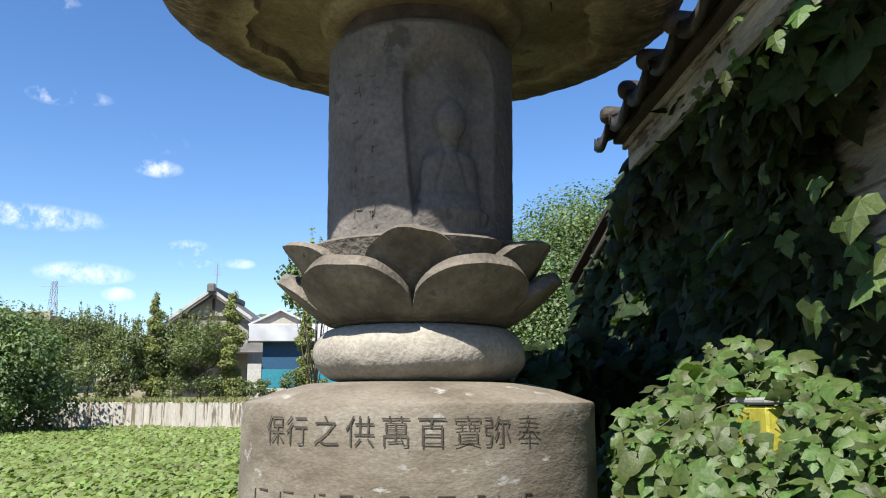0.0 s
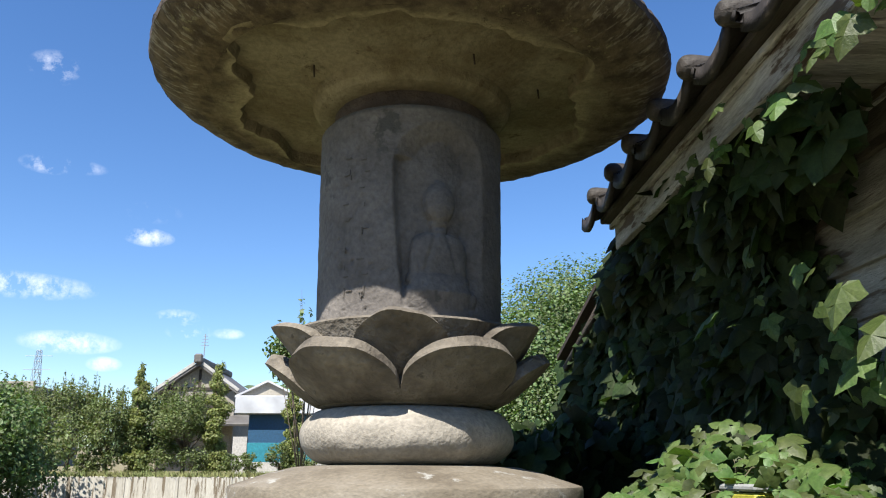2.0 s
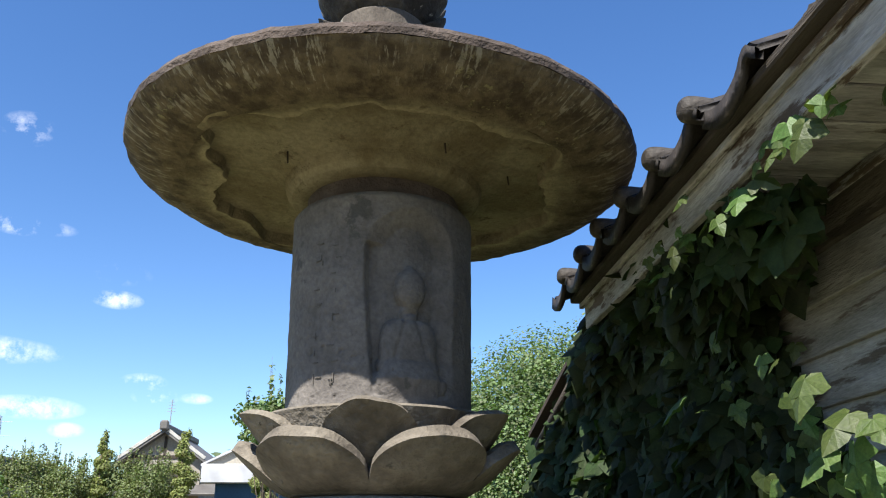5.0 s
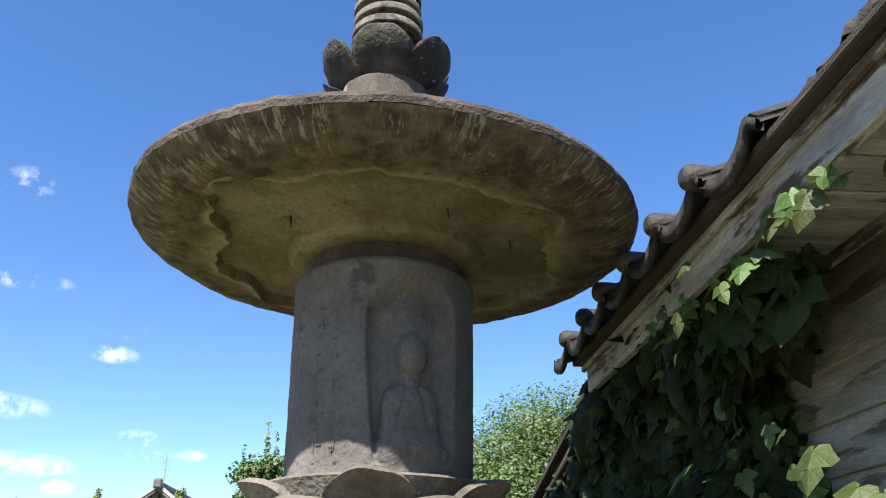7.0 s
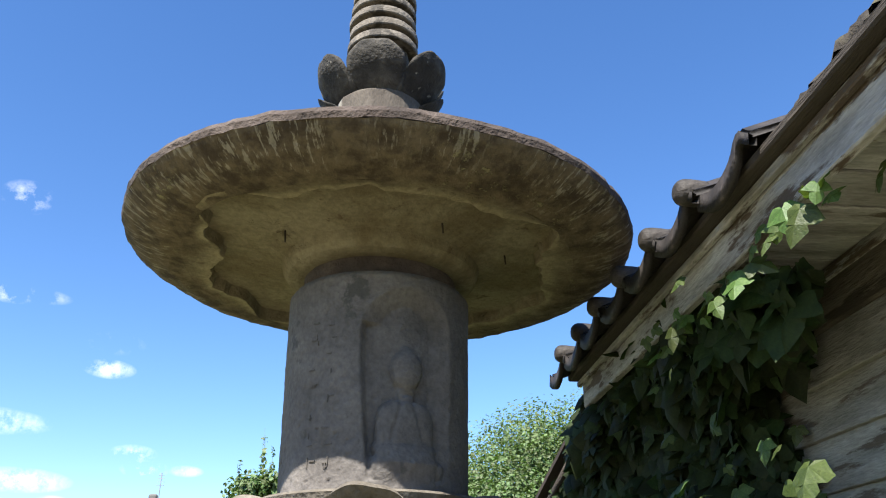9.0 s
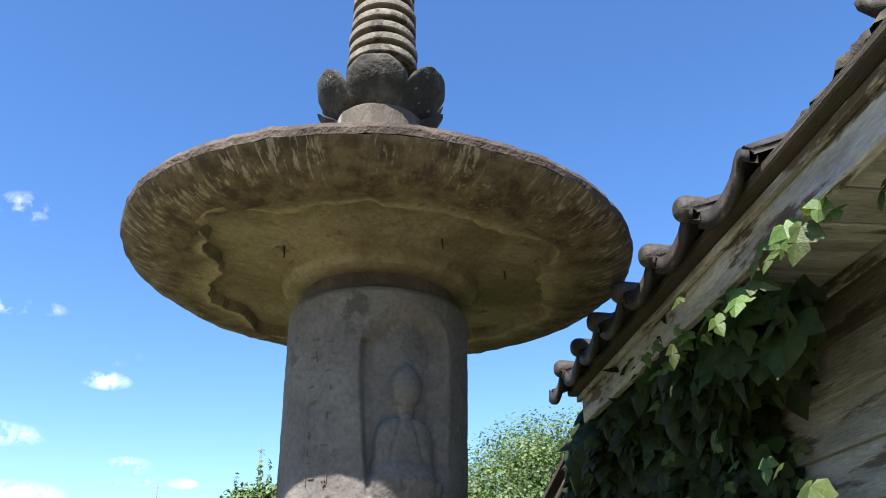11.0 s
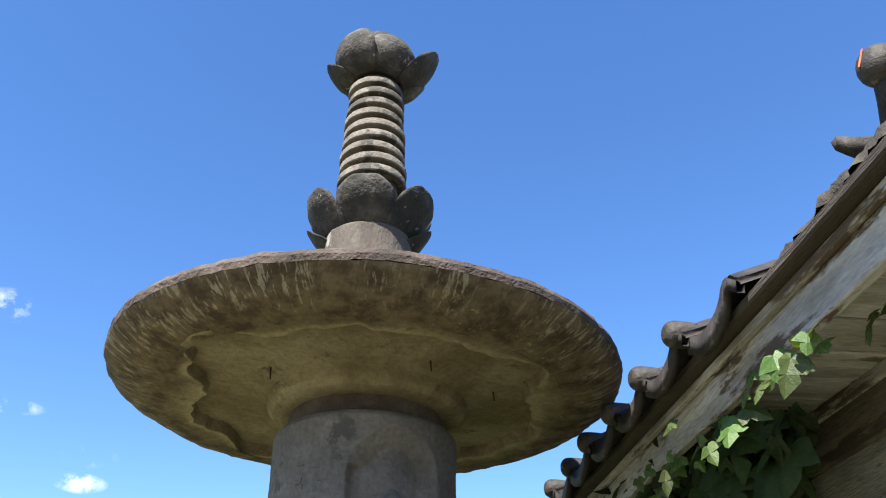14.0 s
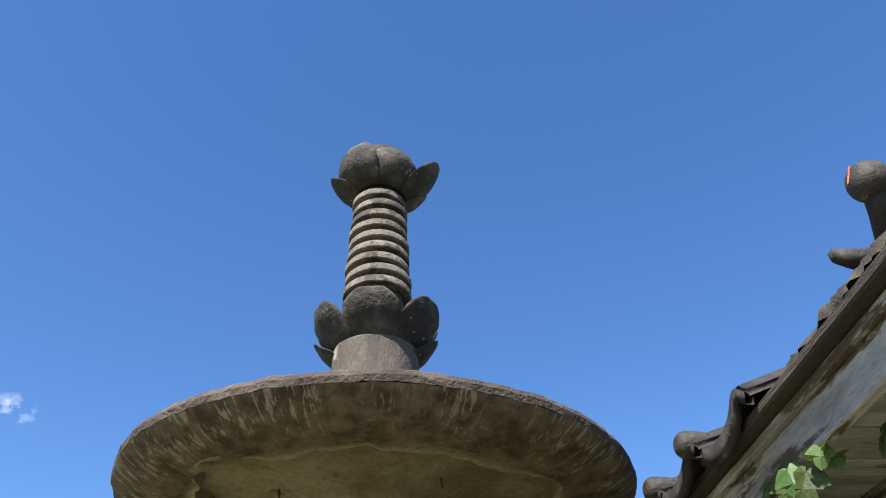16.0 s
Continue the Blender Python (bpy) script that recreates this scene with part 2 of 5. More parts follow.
SIDING = material("weathered_siding_board", [(0.15, 0.146, 0.128), (0.235, 0.23, 0.21), (0.32, 0.315, 0.295)], 3, 0.9, 0.3, 35, stretch=(5, 0.9, 6), spots=(0.085, 0.07, 0.052), spot_scale=2.2, spot_cut=0.56, vary=0.16)
RUST = material("rusty_sheet_iron", [(0.016, 0.011, 0.009), (0.035, 0.022, 0.016)], 7, 0.8, 0.3, 60)
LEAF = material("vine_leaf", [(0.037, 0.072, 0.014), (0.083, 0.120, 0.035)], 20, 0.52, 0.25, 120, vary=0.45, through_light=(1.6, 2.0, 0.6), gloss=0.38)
# wall vine leaves, with the shade they hang in put into their colour
LEAF_SHADE = material("vine_leaf_shade", [(0.015, 0.027, 0.009), (0.032, 0.048, 0.016)], 20, 0.62, 0.2, 120, vary=0.45, through_light=(1.4, 1.8, 0.6), gloss=0.2)
VINE = material("vine_stem", [(0.05, 0.04, 0.022), (0.08, 0.075, 0.035)], 20, 0.85, 0.3, 90)
CROP = material("crop_leaf", [(0.10, 0.146, 0.032), (0.15, 0.197, 0.052)], 1.2, 0.6, 0, 30, vary=0.35, through_light=(1.3, 1.5, 0.6))
BUSH = material("hedge_leaf", [(0.075, 0.105, 0.028), (0.13, 0.158, 0.055)], 0.8, 0.6, 0, 30, vary=0.4, through_light=(1.3, 1.5, 0.6))
SPIRE_LEAF = material("creeper_leaf", [(0.12, 0.145, 0.034), (0.18, 0.205, 0.06)], 0.8, 0.6, 0, 30, vary=0.35, through_light=(1.3, 1.5, 0.6))
BAMBOO = material("bright_tree_leaf", [(0.06, 0.100, 0.030), (0.104, 0.150, 0.052)], 0.8, 0.6, 0, 30, vary=0.4, through_light=(1.3, 1.6, 0.6))
FARWOOD = material("far_wood_leaf", [(0.04, 0.08, 0.03), (0.07, 0.11, 0.04)], 0.05, 0.7, 0, 1, vary=0.3)
BARK = material("bark", [(0.06, 0.045, 0.032), (0.11, 0.085, 0.06)], 8, 0.9, 0.4, 60)
MOSS = material("mossy_clay", [(0.012, 0.01, 0.008), (0.028, 0.022, 0.016), (0.06, 0.055, 0.028)], 14, 0.95, 0.8, 90)
SOIL = material("weedy_soil", [(0.095, 0.09, 0.042), (0.15, 0.132, 0.07), (0.20, 0.165, 0.10)], 1.5, 0.95, 0.4, 25)
GRASS = material("dry_grass", [(0.12, 0.15, 0.05), (0.20, 0.20, 0.08)], 0.5, 0.9, 0, 9, vary=0.35)
CONCRETE = material("stained_concrete", [(0.28, 0.262, 0.225), (0.40, 0.38, 0.335)], 0.8, 0.9, 0.2, 12, stretch=(3.5, 1, 0.28), spots=(0.12, 0.095, 0.065), spot_scale=1.7, spot_cut=0.53)
WHITE_SHEET = material("white_painted_sheet", [(0.36, 0.37, 0.39), (0.41, 0.42, 0.44)], 0.6, 0.5, 0, 0.7)
BLUE_SHEET = material("dark_blue_sheet", [(0.006, 0.04, 0.09), (0.01, 0.055, 0.115)], 0.5, 0.5, 0, 10)
TEAL_SHEET = material("teal_sheet", [(0.01, 0.13, 0.18), (0.014, 0.16, 0.21)], 0.5, 0.5, 0, 10)
PLASTER = material("old_house_plaster", [(0.20, 0.18, 0.15), (0.27, 0.25, 0.21)], 0.8, 0.9, 0, 10)
HOUSE_TILE = material("far_roof_tile", [(0.07, 0.065, 0.062), (0.11, 0.105, 0.10)], 1, 0.6, 0, 10)
YELLOW = material("faded_yellow_plastic", [(0.27, 0.25, 0.03), (0.34, 0.31, 0.045)], 8, 0.45, 0.1, 60, spots=(0.30, 0.28, 0.05), spot_scale=9, spot_cut=0.62)
LID_GREY = material("grey_plastic_lid", [(0.20, 0.205, 0.20), (0.27, 0.275, 0.27)], 8, 0.5, 0.1, 60)
STEEL = material("galvanised_steel", [(0.16, 0.18, 0.21), (0.21, 0.23, 0.26)], 3, 0.6, 0, 10, metal=0.3)
RED_STRING = material("red_scratch", [(0.42, 0.10, 0.05), (0.5, 0.14, 0.07)], 20, 0.8, 0, 60)
TENDON = material("house_plaster_white", [(0.27, 0.265, 0.25), (0.34, 0.335, 0.315)], 1, 0.8, 0, 10)


# ---- mesh helpers ----
def link_mesh(name, verts, faces, mat, parent=None, label="", smooth=True, matrix=None):
    me = bpy.data.meshes.new(name)
    me.from_pydata([tuple(v) for v in verts], [], [tuple(f) for f in faces])
    me.validate()
    me.update()
    me.materials.append(mat)
    if smooth:
        me.polygons.foreach_set("use_smooth", [True] * len(me.polygons))
    ob = new(name, me)
    if parent is not None:
        ob.parent = parent
    if matrix is not None:
        ob.matrix_basis = matrix
    if label:
        ob["label"] = label
    return ob


def part(name, bm, mat, parent=None, label="", smooth=False, matrix=None):
    me = bpy.data.meshes.new(name)
    bm.to_mesh(me)
    bm.free()
    me.materials.append(mat)
    if smooth:
        me.polygons.foreach_set("use_smooth", [True] * len(me.polygons))
    ob = new(name, me)
    if parent is not None:
        ob.parent = parent
    if matrix is not None:
        ob.matrix_basis = matrix
    if label:
        ob["label"] = label
    return ob


def empty(name, m, label, category, group="", kind=""):
    ob = new(name)
    ob.matrix_basis = m
    ob.empty_display_size = 0.1
    return tagged(ob, label, category, group, kind)


def box(size, at=(0, 0, 0), bevel=0.004, bm=None, turn=None):
    """A bevelled block of that size round at."""
    own = bmesh.new()
    bmesh.ops.create_cube(own, size=1)
    bmesh.ops.scale(own, vec=size, verts=own.verts)
    if bevel:
        bmesh.ops.bevel(own, geom=own.edges[:], offset=min(bevel, min(size) * 0.4), segments=1, affect="EDGES")
    if turn is not None:
        bmesh.ops.transform(own, matrix=turn, verts=own.verts)
    bmesh.ops.translate(own, vec=at, verts=own.verts)
    if bm is None:
        return own
    me = bpy.data.meshes.new("tmp")
    own.to_mesh(me)
    own.free()
    bm.from_mesh(me)
    bpy.data.meshes.remove(me)
    return bm


def lathe(profile, steps=72, wobble=0.0, wfreq=3.0, seed=0, close=True):
    """Vertices and faces of a turned body; wobble: uneven stone."""
    vs, fs = [], []
    n = len(profile)
    for j in range(steps):
        a = 2 * math.pi * j / steps
        for r, z in profile:
            k = 1.0
            if wobble and r > 1e-4:
                k += wobble * noise.noise(Vector((math.cos(a) * wfreq, math.sin(a) * wfreq, z * wfreq * 3 + seed))) / max(r, 0.1)
            vs.append((r * k * math.cos(a), r * k * math.sin(a), z))
    for j in range(steps):
        k = (j + 1) % steps
        for i in range(n - 1):
            fs.append((j * n + i, k * n + i, k * n + i + 1, j * n + i + 1))
    if close:
        for idx, up in ((0, False), (n - 1, True)):
            if profile[idx][0] > 1e-4:
                ring = [j * n + idx for j in range(steps)]
                fs.append(ring if up else ring[::-1])
    return vs, fs


def smooth_line(points, per=6):
    """A rounder profile through points (Catmull-Rom)."""
    out = []
    p = [points[0], *points, points[-1]]
    for i in range(1, len(p) - 2):
        for s in range(per):
            t = s / per
            out.append(tuple(0.5 * (2 * b + (c - a) * t + (2 * a - 5 * b + 4 * c - d) * t * t + (3 * b - a - 3 * c + d) * t ** 3) for a, b, c, d in zip(p[i - 1], p[i], p[i + 1], p[i + 2])))
    out.append(points[-1])
    return out


def tube(points, radii, sides=7):
    """Vertices and faces of a tapered round limb through points."""
    vs, fs = [], []
    pts = [Vector(p) for p in points]
    for i, p in enumerate(pts):
        d = (pts[min(i + 1, len(pts) - 1)] - pts[max(i - 1, 0)]).normalized()
        a = d.cross(Vector((0.3, 0.9, 0.2))).normalized()
        b = d.cross(a)
        for s in range(sides):
            an = 2 * math.pi * s / sides
            vs.append(p + (a * math.cos(an) + b * math.sin(an)) * radii[i])
    for i in range(len(pts) - 1):
        for s in range(sides):
            t = (s + 1) % sides
            fs.append((i * sides + s, i * sides + t, (i + 1) * sides + t, (i + 1) * sides + s))
    fs.append(tuple(range(sides))[::-1])
    fs.append(tuple(range((len(pts) - 1) * sides, len(pts) * sides)))
    return vs, fs


def add(to, piece):
    vs, fs = to
    n = len(vs)
    vs.extend(piece[0])
    fs.extend(tuple(i + n for i in f) for f in piece[1])


# ---- ground ----
def ground_height(x, y):
    far = 1.45 if y > 38.2 else 0.0
    return 0.02 + far + 0.05 * noise.noise(Vector((x * 0.3, y * 0.3, 0))) + max(0.0, (y - 44) * 0.03)


def build_ground():
    xs = [-900, -300, -120, -70, *np.arange(-45, 25, 1.5), 40, 80, 200, 900]
    ys = [-300, -80, -30, *np.arange(-12, 37.4, 1.3), 38.15, 38.25, *np.arange(39, 70, 3), 90, 140, 300, 1200]
    vs = [(x, y, ground_height(x, y)) for y in ys for x in xs]
    w = len(xs)
    fs = [(j * w + i, j * w + i + 1, (j + 1) * w + i + 1, (j + 1) * w + i) for j in range(len(ys) - 1) for i in range(w - 1)]
    tagged(link_mesh("ground", vs, fs, SOIL), "weedy brown soil under the crop", "ground", kind="structure")


build_ground()

# ---- the stone pagoda ----
AXIS = Vector((-0.066, 2.31, 0))


def turned(name, profile, mat, parent, label="", steps=96, wobble=0.004, wfreq=3.0, seed=0):
    vs, fs = lathe(profile, steps, wobble, wfreq, seed)
    ob = link_mesh(name, vs, fs, mat, parent, label)
    md = ob.modifiers.new("edges", "EDGE_SPLIT")
    md.split_angle = radians(30)
    return ob


def round_at(theta, r, z):
    """Theta degrees from the side that faces the path, towards +x."""
    a = radians(theta)
    return (r * math.sin(a), -r * math.cos(a), z)


def arch_petal(name, theta, half, z0, z1, radius, lip, band, crease, parent, mat, power=2.3, seed=0, notch=0.03):
    """One petal of the big lotus: a broad round-topped scale that leans out, with an upright band along its edge. radius(z) is its outer face."""
    nu, nv = 28, 8
    vs, fs = [], []
    for i in range(nu + 1):
        u = -1 + 2 * i / nu
        zt = z0 + notch + (z1 - z0 - notch) * max(0.0, 1 - abs(u) ** power) ** 0.55
        zt += 0.004 * noise.noise(Vector((u * 3, theta, seed)))
        zf = max(z0 + 0.004, zt - band * (1 - 0.45 * u * u))
        r = 0.0
        for j in range(nv + 1):
            z = z0 + (zf - z0) * j / nv
            r = radius(z) + crease * max(0, 1 - abs(u) * 1.9) * j / nv + 0.010 * (1 - u * u) * j / nv + 0.003 * noise.noise(Vector((u * 4 + theta, z * 25, seed)))
            vs.append(round_at(theta + u * half, r, z))
        vs.append(round_at(theta + u * half, r + 0.002, zf + 0.002))
        vs.append(round_at(theta + u * half, r - 0.014, zt - 0.003))
        vs.append(round_at(theta + u * half, r - 0.020, zt))
        vs.append(round_at(theta + u * half * 0.94, r - lip, zt - 0.004))
        vs.append(round_at(theta + u * half * 0.94, min(r - lip, 0.24), z0))
    n = nv + 6
    for i in range(nu):
        for j in range(n - 1):
            fs.append((i * n + j, (i + 1) * n + j, (i + 1) * n + j + 1, i * n + j + 1))
        fs.append((i * n, i * n + n - 1, (i + 1) * n + n - 1, (i + 1) * n))
    fs.append(tuple(range(n))[::-1])
    fs.append(tuple(nu * n + k for k in range(n)))
    ob = link_mesh(name, vs, fs, mat, parent)
    ob.modifiers.new("edges", "EDGE_SPLIT").split_angle = radians(32)
    return ob


def spoon_petal(name, theta, line, widths, cup, thick, parent, mat, tip=0.0, seed=0):
    """A free-standing petal of the finial: centre line (r, z), half widths along it, cupped round the axis."""
    prof = smooth_line(line, 4)
    n = len(prof)
    wl = smooth_line([(i / (len(widths) - 1), w) for i, w in enumerate(widths)], 6)
    wid = lambda t: np.interp(t, [p[0] for p in wl], [p[1] for p in wl])
    nu = 12
    vs, fs = [], []
    a = radians(theta)
    out, side = Vector((math.sin(a), -math.cos(a), 0)), Vector((math.cos(a), math.sin(a), 0))
    for face in (0, 1):
        for i, (r, z) in enumerate(prof):
            w = wid(i / (n - 1))
            b, c = prof[max(i - 1, 0)], prof[min(i + 1, n - 1)]
            t = Vector((c[0] - b[0], c[1] - b[1])).normalized()
            nr, nz = (-t.y, t.x) if face else (0, 0)
            for k in range(nu + 1):
                u = -1 + 2 * k / nu
                s = u * w
                th = thick * (1 - 0.75 * u * u) * (1 - 0.5 * (i / (n - 1)) ** 3)
                rr = r - cup * s * s / 0.1 + nr * th + 0.003 * noise.noise(Vector((u * 3, i * 0.4, theta + seed)))
                vs.append(tuple(out * rr + side * (s * (1 - 0.1 * face)) + Vector((0, 0, z + nz * th))))
    m = nu + 1
    for i in range(n - 1):
        for k in range(nu):
            q = (i * m + k, i * m + k + 1, (i + 1) * m + k + 1, (i + 1) * m + k)
            fs.append(q)
            fs.append(tuple(v + n * m for v in q[::-1]))
    rim = [(0, k) for k in range(m)] + [(i, nu) for i in range(1, n)] + [(n - 1, k) for k in range(nu - 1, -1, -1)] + [(i, 0) for i in range(n - 2, 0, -1)]
    ids = [i * m + k for i, k in rim]
    for p, q in zip(ids, ids[1:] + ids[:1]):
        fs.append((q, p, p + n * m, q + n * m))
    ob = link_mesh(name, vs, fs, mat, parent)
    return ob


def build_pagoda():
    p = empty("stone_pagoda", Matrix.Translation(AXIS), "tall weathered grey stone pagoda with lotus pedestal and broad round canopy", "pagoda")
    # inscribed drum with a gently sloping top
    drum = [(0.49, 0.0), (0.485, 0.6), (0.478, 1.0), (0.482, 1.3), (0.482, 1.585), (0.479, 1.592), (0.472, 1.595), (0.38, 1.624), (0.31, 1.641), (0.2, 1.648)]
    prof = []
    for (a, b), (c, d) in zip(drum, drum[1:]):
        k = max(1, int(abs(d - b) / 0.04))
        prof += [(a + (c - a) * s / k, b + (d - b) * s / k) for s in range(k)]
    prof.append(drum[-1])
    base = turned("drum", prof, STONE_BASE, p, "broad round stone drum with carved characters", wobble=0.0015, wfreq=4)
    # cushion
    cush = smooth_line([(0.20, 1.646), (0.245, 1.652), (0.285, 1.682), (0.297, 1.72), (0.288, 1.758), (0.255, 1.788), (0.20, 1.797)], 6)
    turned("cushion", cush, STONE_PALE, p, "pale rounded stone cushion", wobble=0.006, wfreq=5)
    # lotus pedestal
    bowl = turned("lotus_bowl", smooth_line([(0.19, 1.796), (0.245, 1.798), (0.265, 1.84), (0.285, 1.91), (0.312, 1.97), (0.33, 2.005)], 5) + [(0.322, 2.012), (0.2, 2.016)], STONE, p, "stone lotus bowl ringed by petals", wobble=0.003)
    low = lambda z: 0.250 + 0.138 * max(0.0, (z - 1.80) / 0.115) ** 0.72
    high = lambda z: 0.200 + 0.172 * max(0.0, (z - 1.80) / 0.205) ** 0.85
    for k in range(6):
        arch_petal("lotus_petal", -2 + 60 * k, 27.5, 1.812, 2.017 if k % 2 == 0 else 2.012, high, 0.05, 0.014, 0.030, bowl, STONE, 2.4, k)
    for k in range(6):
        arch_petal("lotus_petal", 28 + 60 * k, 30.5, 1.803, 1.954, low, 0.05, 0.030, 0.0, bowl, STONE, 2.1, 10 + k)
    # body with an arched niche on one side
    build_body(p)
    # canopy: underside, rim and domed top in one turned stone, its underside uneven
    build_canopy(p)
    build_finial(p)
    return p, base


def build_body(p):
    steps, rows = 400, 170
    zs = [2.015 + (2.60 - 2.015) * i / rows for i in range(rows + 1)]
    vs, fs = [], []
    top = [(0.270, 2.607), (0.262, 2.617), (0.25, 2.622), (0.20, 2.625)]

    def mound(d, power=0.4):
        return max(0.0, 1 - d) ** power
    for z in zs + [t[1] for t in top]:
        for j in range(steps):
            th = 360 * j / steps - 180
            if z > 2.602:
                r = next(t[0] for t in top if t[1] == z)
            else:
                r = 0.2665 + 0.008 * (z - 2.015) / 0.58
                # sunken round-headed niche, its left reveal crisp, its right one worn away
                s = radians(th - 20.5) * 0.267
                hw, zc = 0.136, 2.435
                hw_left = hw - 0.026 * min(1.0, max(0.0, (2.36 - z) / 0.3))
                side = (hw_left + s) if s < 0 else (hw - s)
                inside = side if z < zc else hw - math.hypot(s, z - zc)
                soft = 0.006 if s < 0.0 and z < zc + 0.03 else 0.05
                depth = 0.038 * min(1.0, max(0.0, inside / soft))
                depth *= min(1.0, max(0.0, (z - 2.035) / 0.10))
                if inside > 0:
                    # plain seated relief
                    bump = 0.042 * mound((s / 0.050) ** 2 + ((z - 2.336) / 0.060) ** 2, 0.35)
                    bump = max(bump, 0.020 * mound((s / 0.021) ** 2 + ((z - 2.390) / 0.016) ** 2))
                    bump = max(bump, 0.024 * mound((s / 0.030) ** 2 + ((z - 2.275) / 0.04) ** 2))
                    chest = (abs(s) / 0.090) ** 4 + (max(0.0, z - 2.16) / 0.092) ** 3.2 + (max(0.0, 2.16 - z) / 0.16) ** 4
                    bump = max(bump, 0.035 * mound(chest, 0.25))
                    arms = (abs(s) / 0.098) ** 4 + ((z - 2.125) / 0.035) ** 2
                    bump = max(bump, 0.036 * mound(arms))
                    knees = (abs(s + 0.004) / 0.118) ** 4 + ((z - 2.075) / 0.035) ** 2
                    bump = max(bump, 0.028 * mound(knees))
                    # neck and the line of the robe cut back in
                    bump -= 0.008 * math.exp(-((z - 2.268) / 0.007) ** 2) * math.exp(-(s / 0.032) ** 2)
                    bump -= 0.004 * math.exp(-((abs(s) - 0.016 - (2.25 - z) * 0.28) / 0.006) ** 2) * (2.14 < z < 2.25)
                    r = r - depth + max(0.0, bump) * min(1, inside / 0.02) * min(1.0, max(0.0, (z - 2.035) / 0.05))
                    # pick marks on the ground of the niche
                    if bump < 0.004:
                        r += 0.0022 * noise.noise(Vector((th * 1.6, z * 110, 11)))
                r += 0.0025 * noise.noise(Vector((th * 0.06, z * 9, 3))) + 0.0012 * noise.noise(Vector((th * 0.3, z * 40, 7)))
                pit = noise.noise(Vector((th * 0.35, z * 60, 21)))
                r -= 0.004 * max(0.0, pit - 0.52) / 0.2
            vs.append(round_at(th, r, z))
    n = rows + 1 + len(top)
    for i in range(n - 1):
        for j in range(steps):
            k = (j + 1) % steps
            fs.append((i * steps + j, i * steps + k, (i + 1) * steps + k, (i + 1) * steps + j))
    body = link_mesh("body", vs, fs, STONE_BODY, p, "blue-grey stone cylinder with a carved niche relief")
    # stained neck, coloured darker still in place of the shadow under the canopy
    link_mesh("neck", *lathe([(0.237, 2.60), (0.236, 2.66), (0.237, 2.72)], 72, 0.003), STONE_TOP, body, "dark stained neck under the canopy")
    # unreadable columns of carved marks
    rnd = random.Random(4)
    for col, th in enumerate((-26.0, -37.0)):
        z = 2.085
        while z < 2.50:
            for b in range(4):
                if z > 2.12 and rnd.random() < 0.72:
                    continue
                w, h = (rnd.uniform(0.010, 0.022), 0.0028) if b % 2 else (0.003, rnd.uniform(0.012, 0.022))
                dz, dth = rnd.uniform(-0.010, 0.010), rnd.uniform(-2.0, 2.0)
                at = Vector(round_at(th + dth, 0.2688 + 0.008 * (z - 2.015) / 0.58, z + dz))
                part("carved_mark", box((w, 0.0025, h), at, 0, None, Matrix.Rotation(radians(th + dth), 4, "Z")), MARK, body)
            z += 0.042
    return body


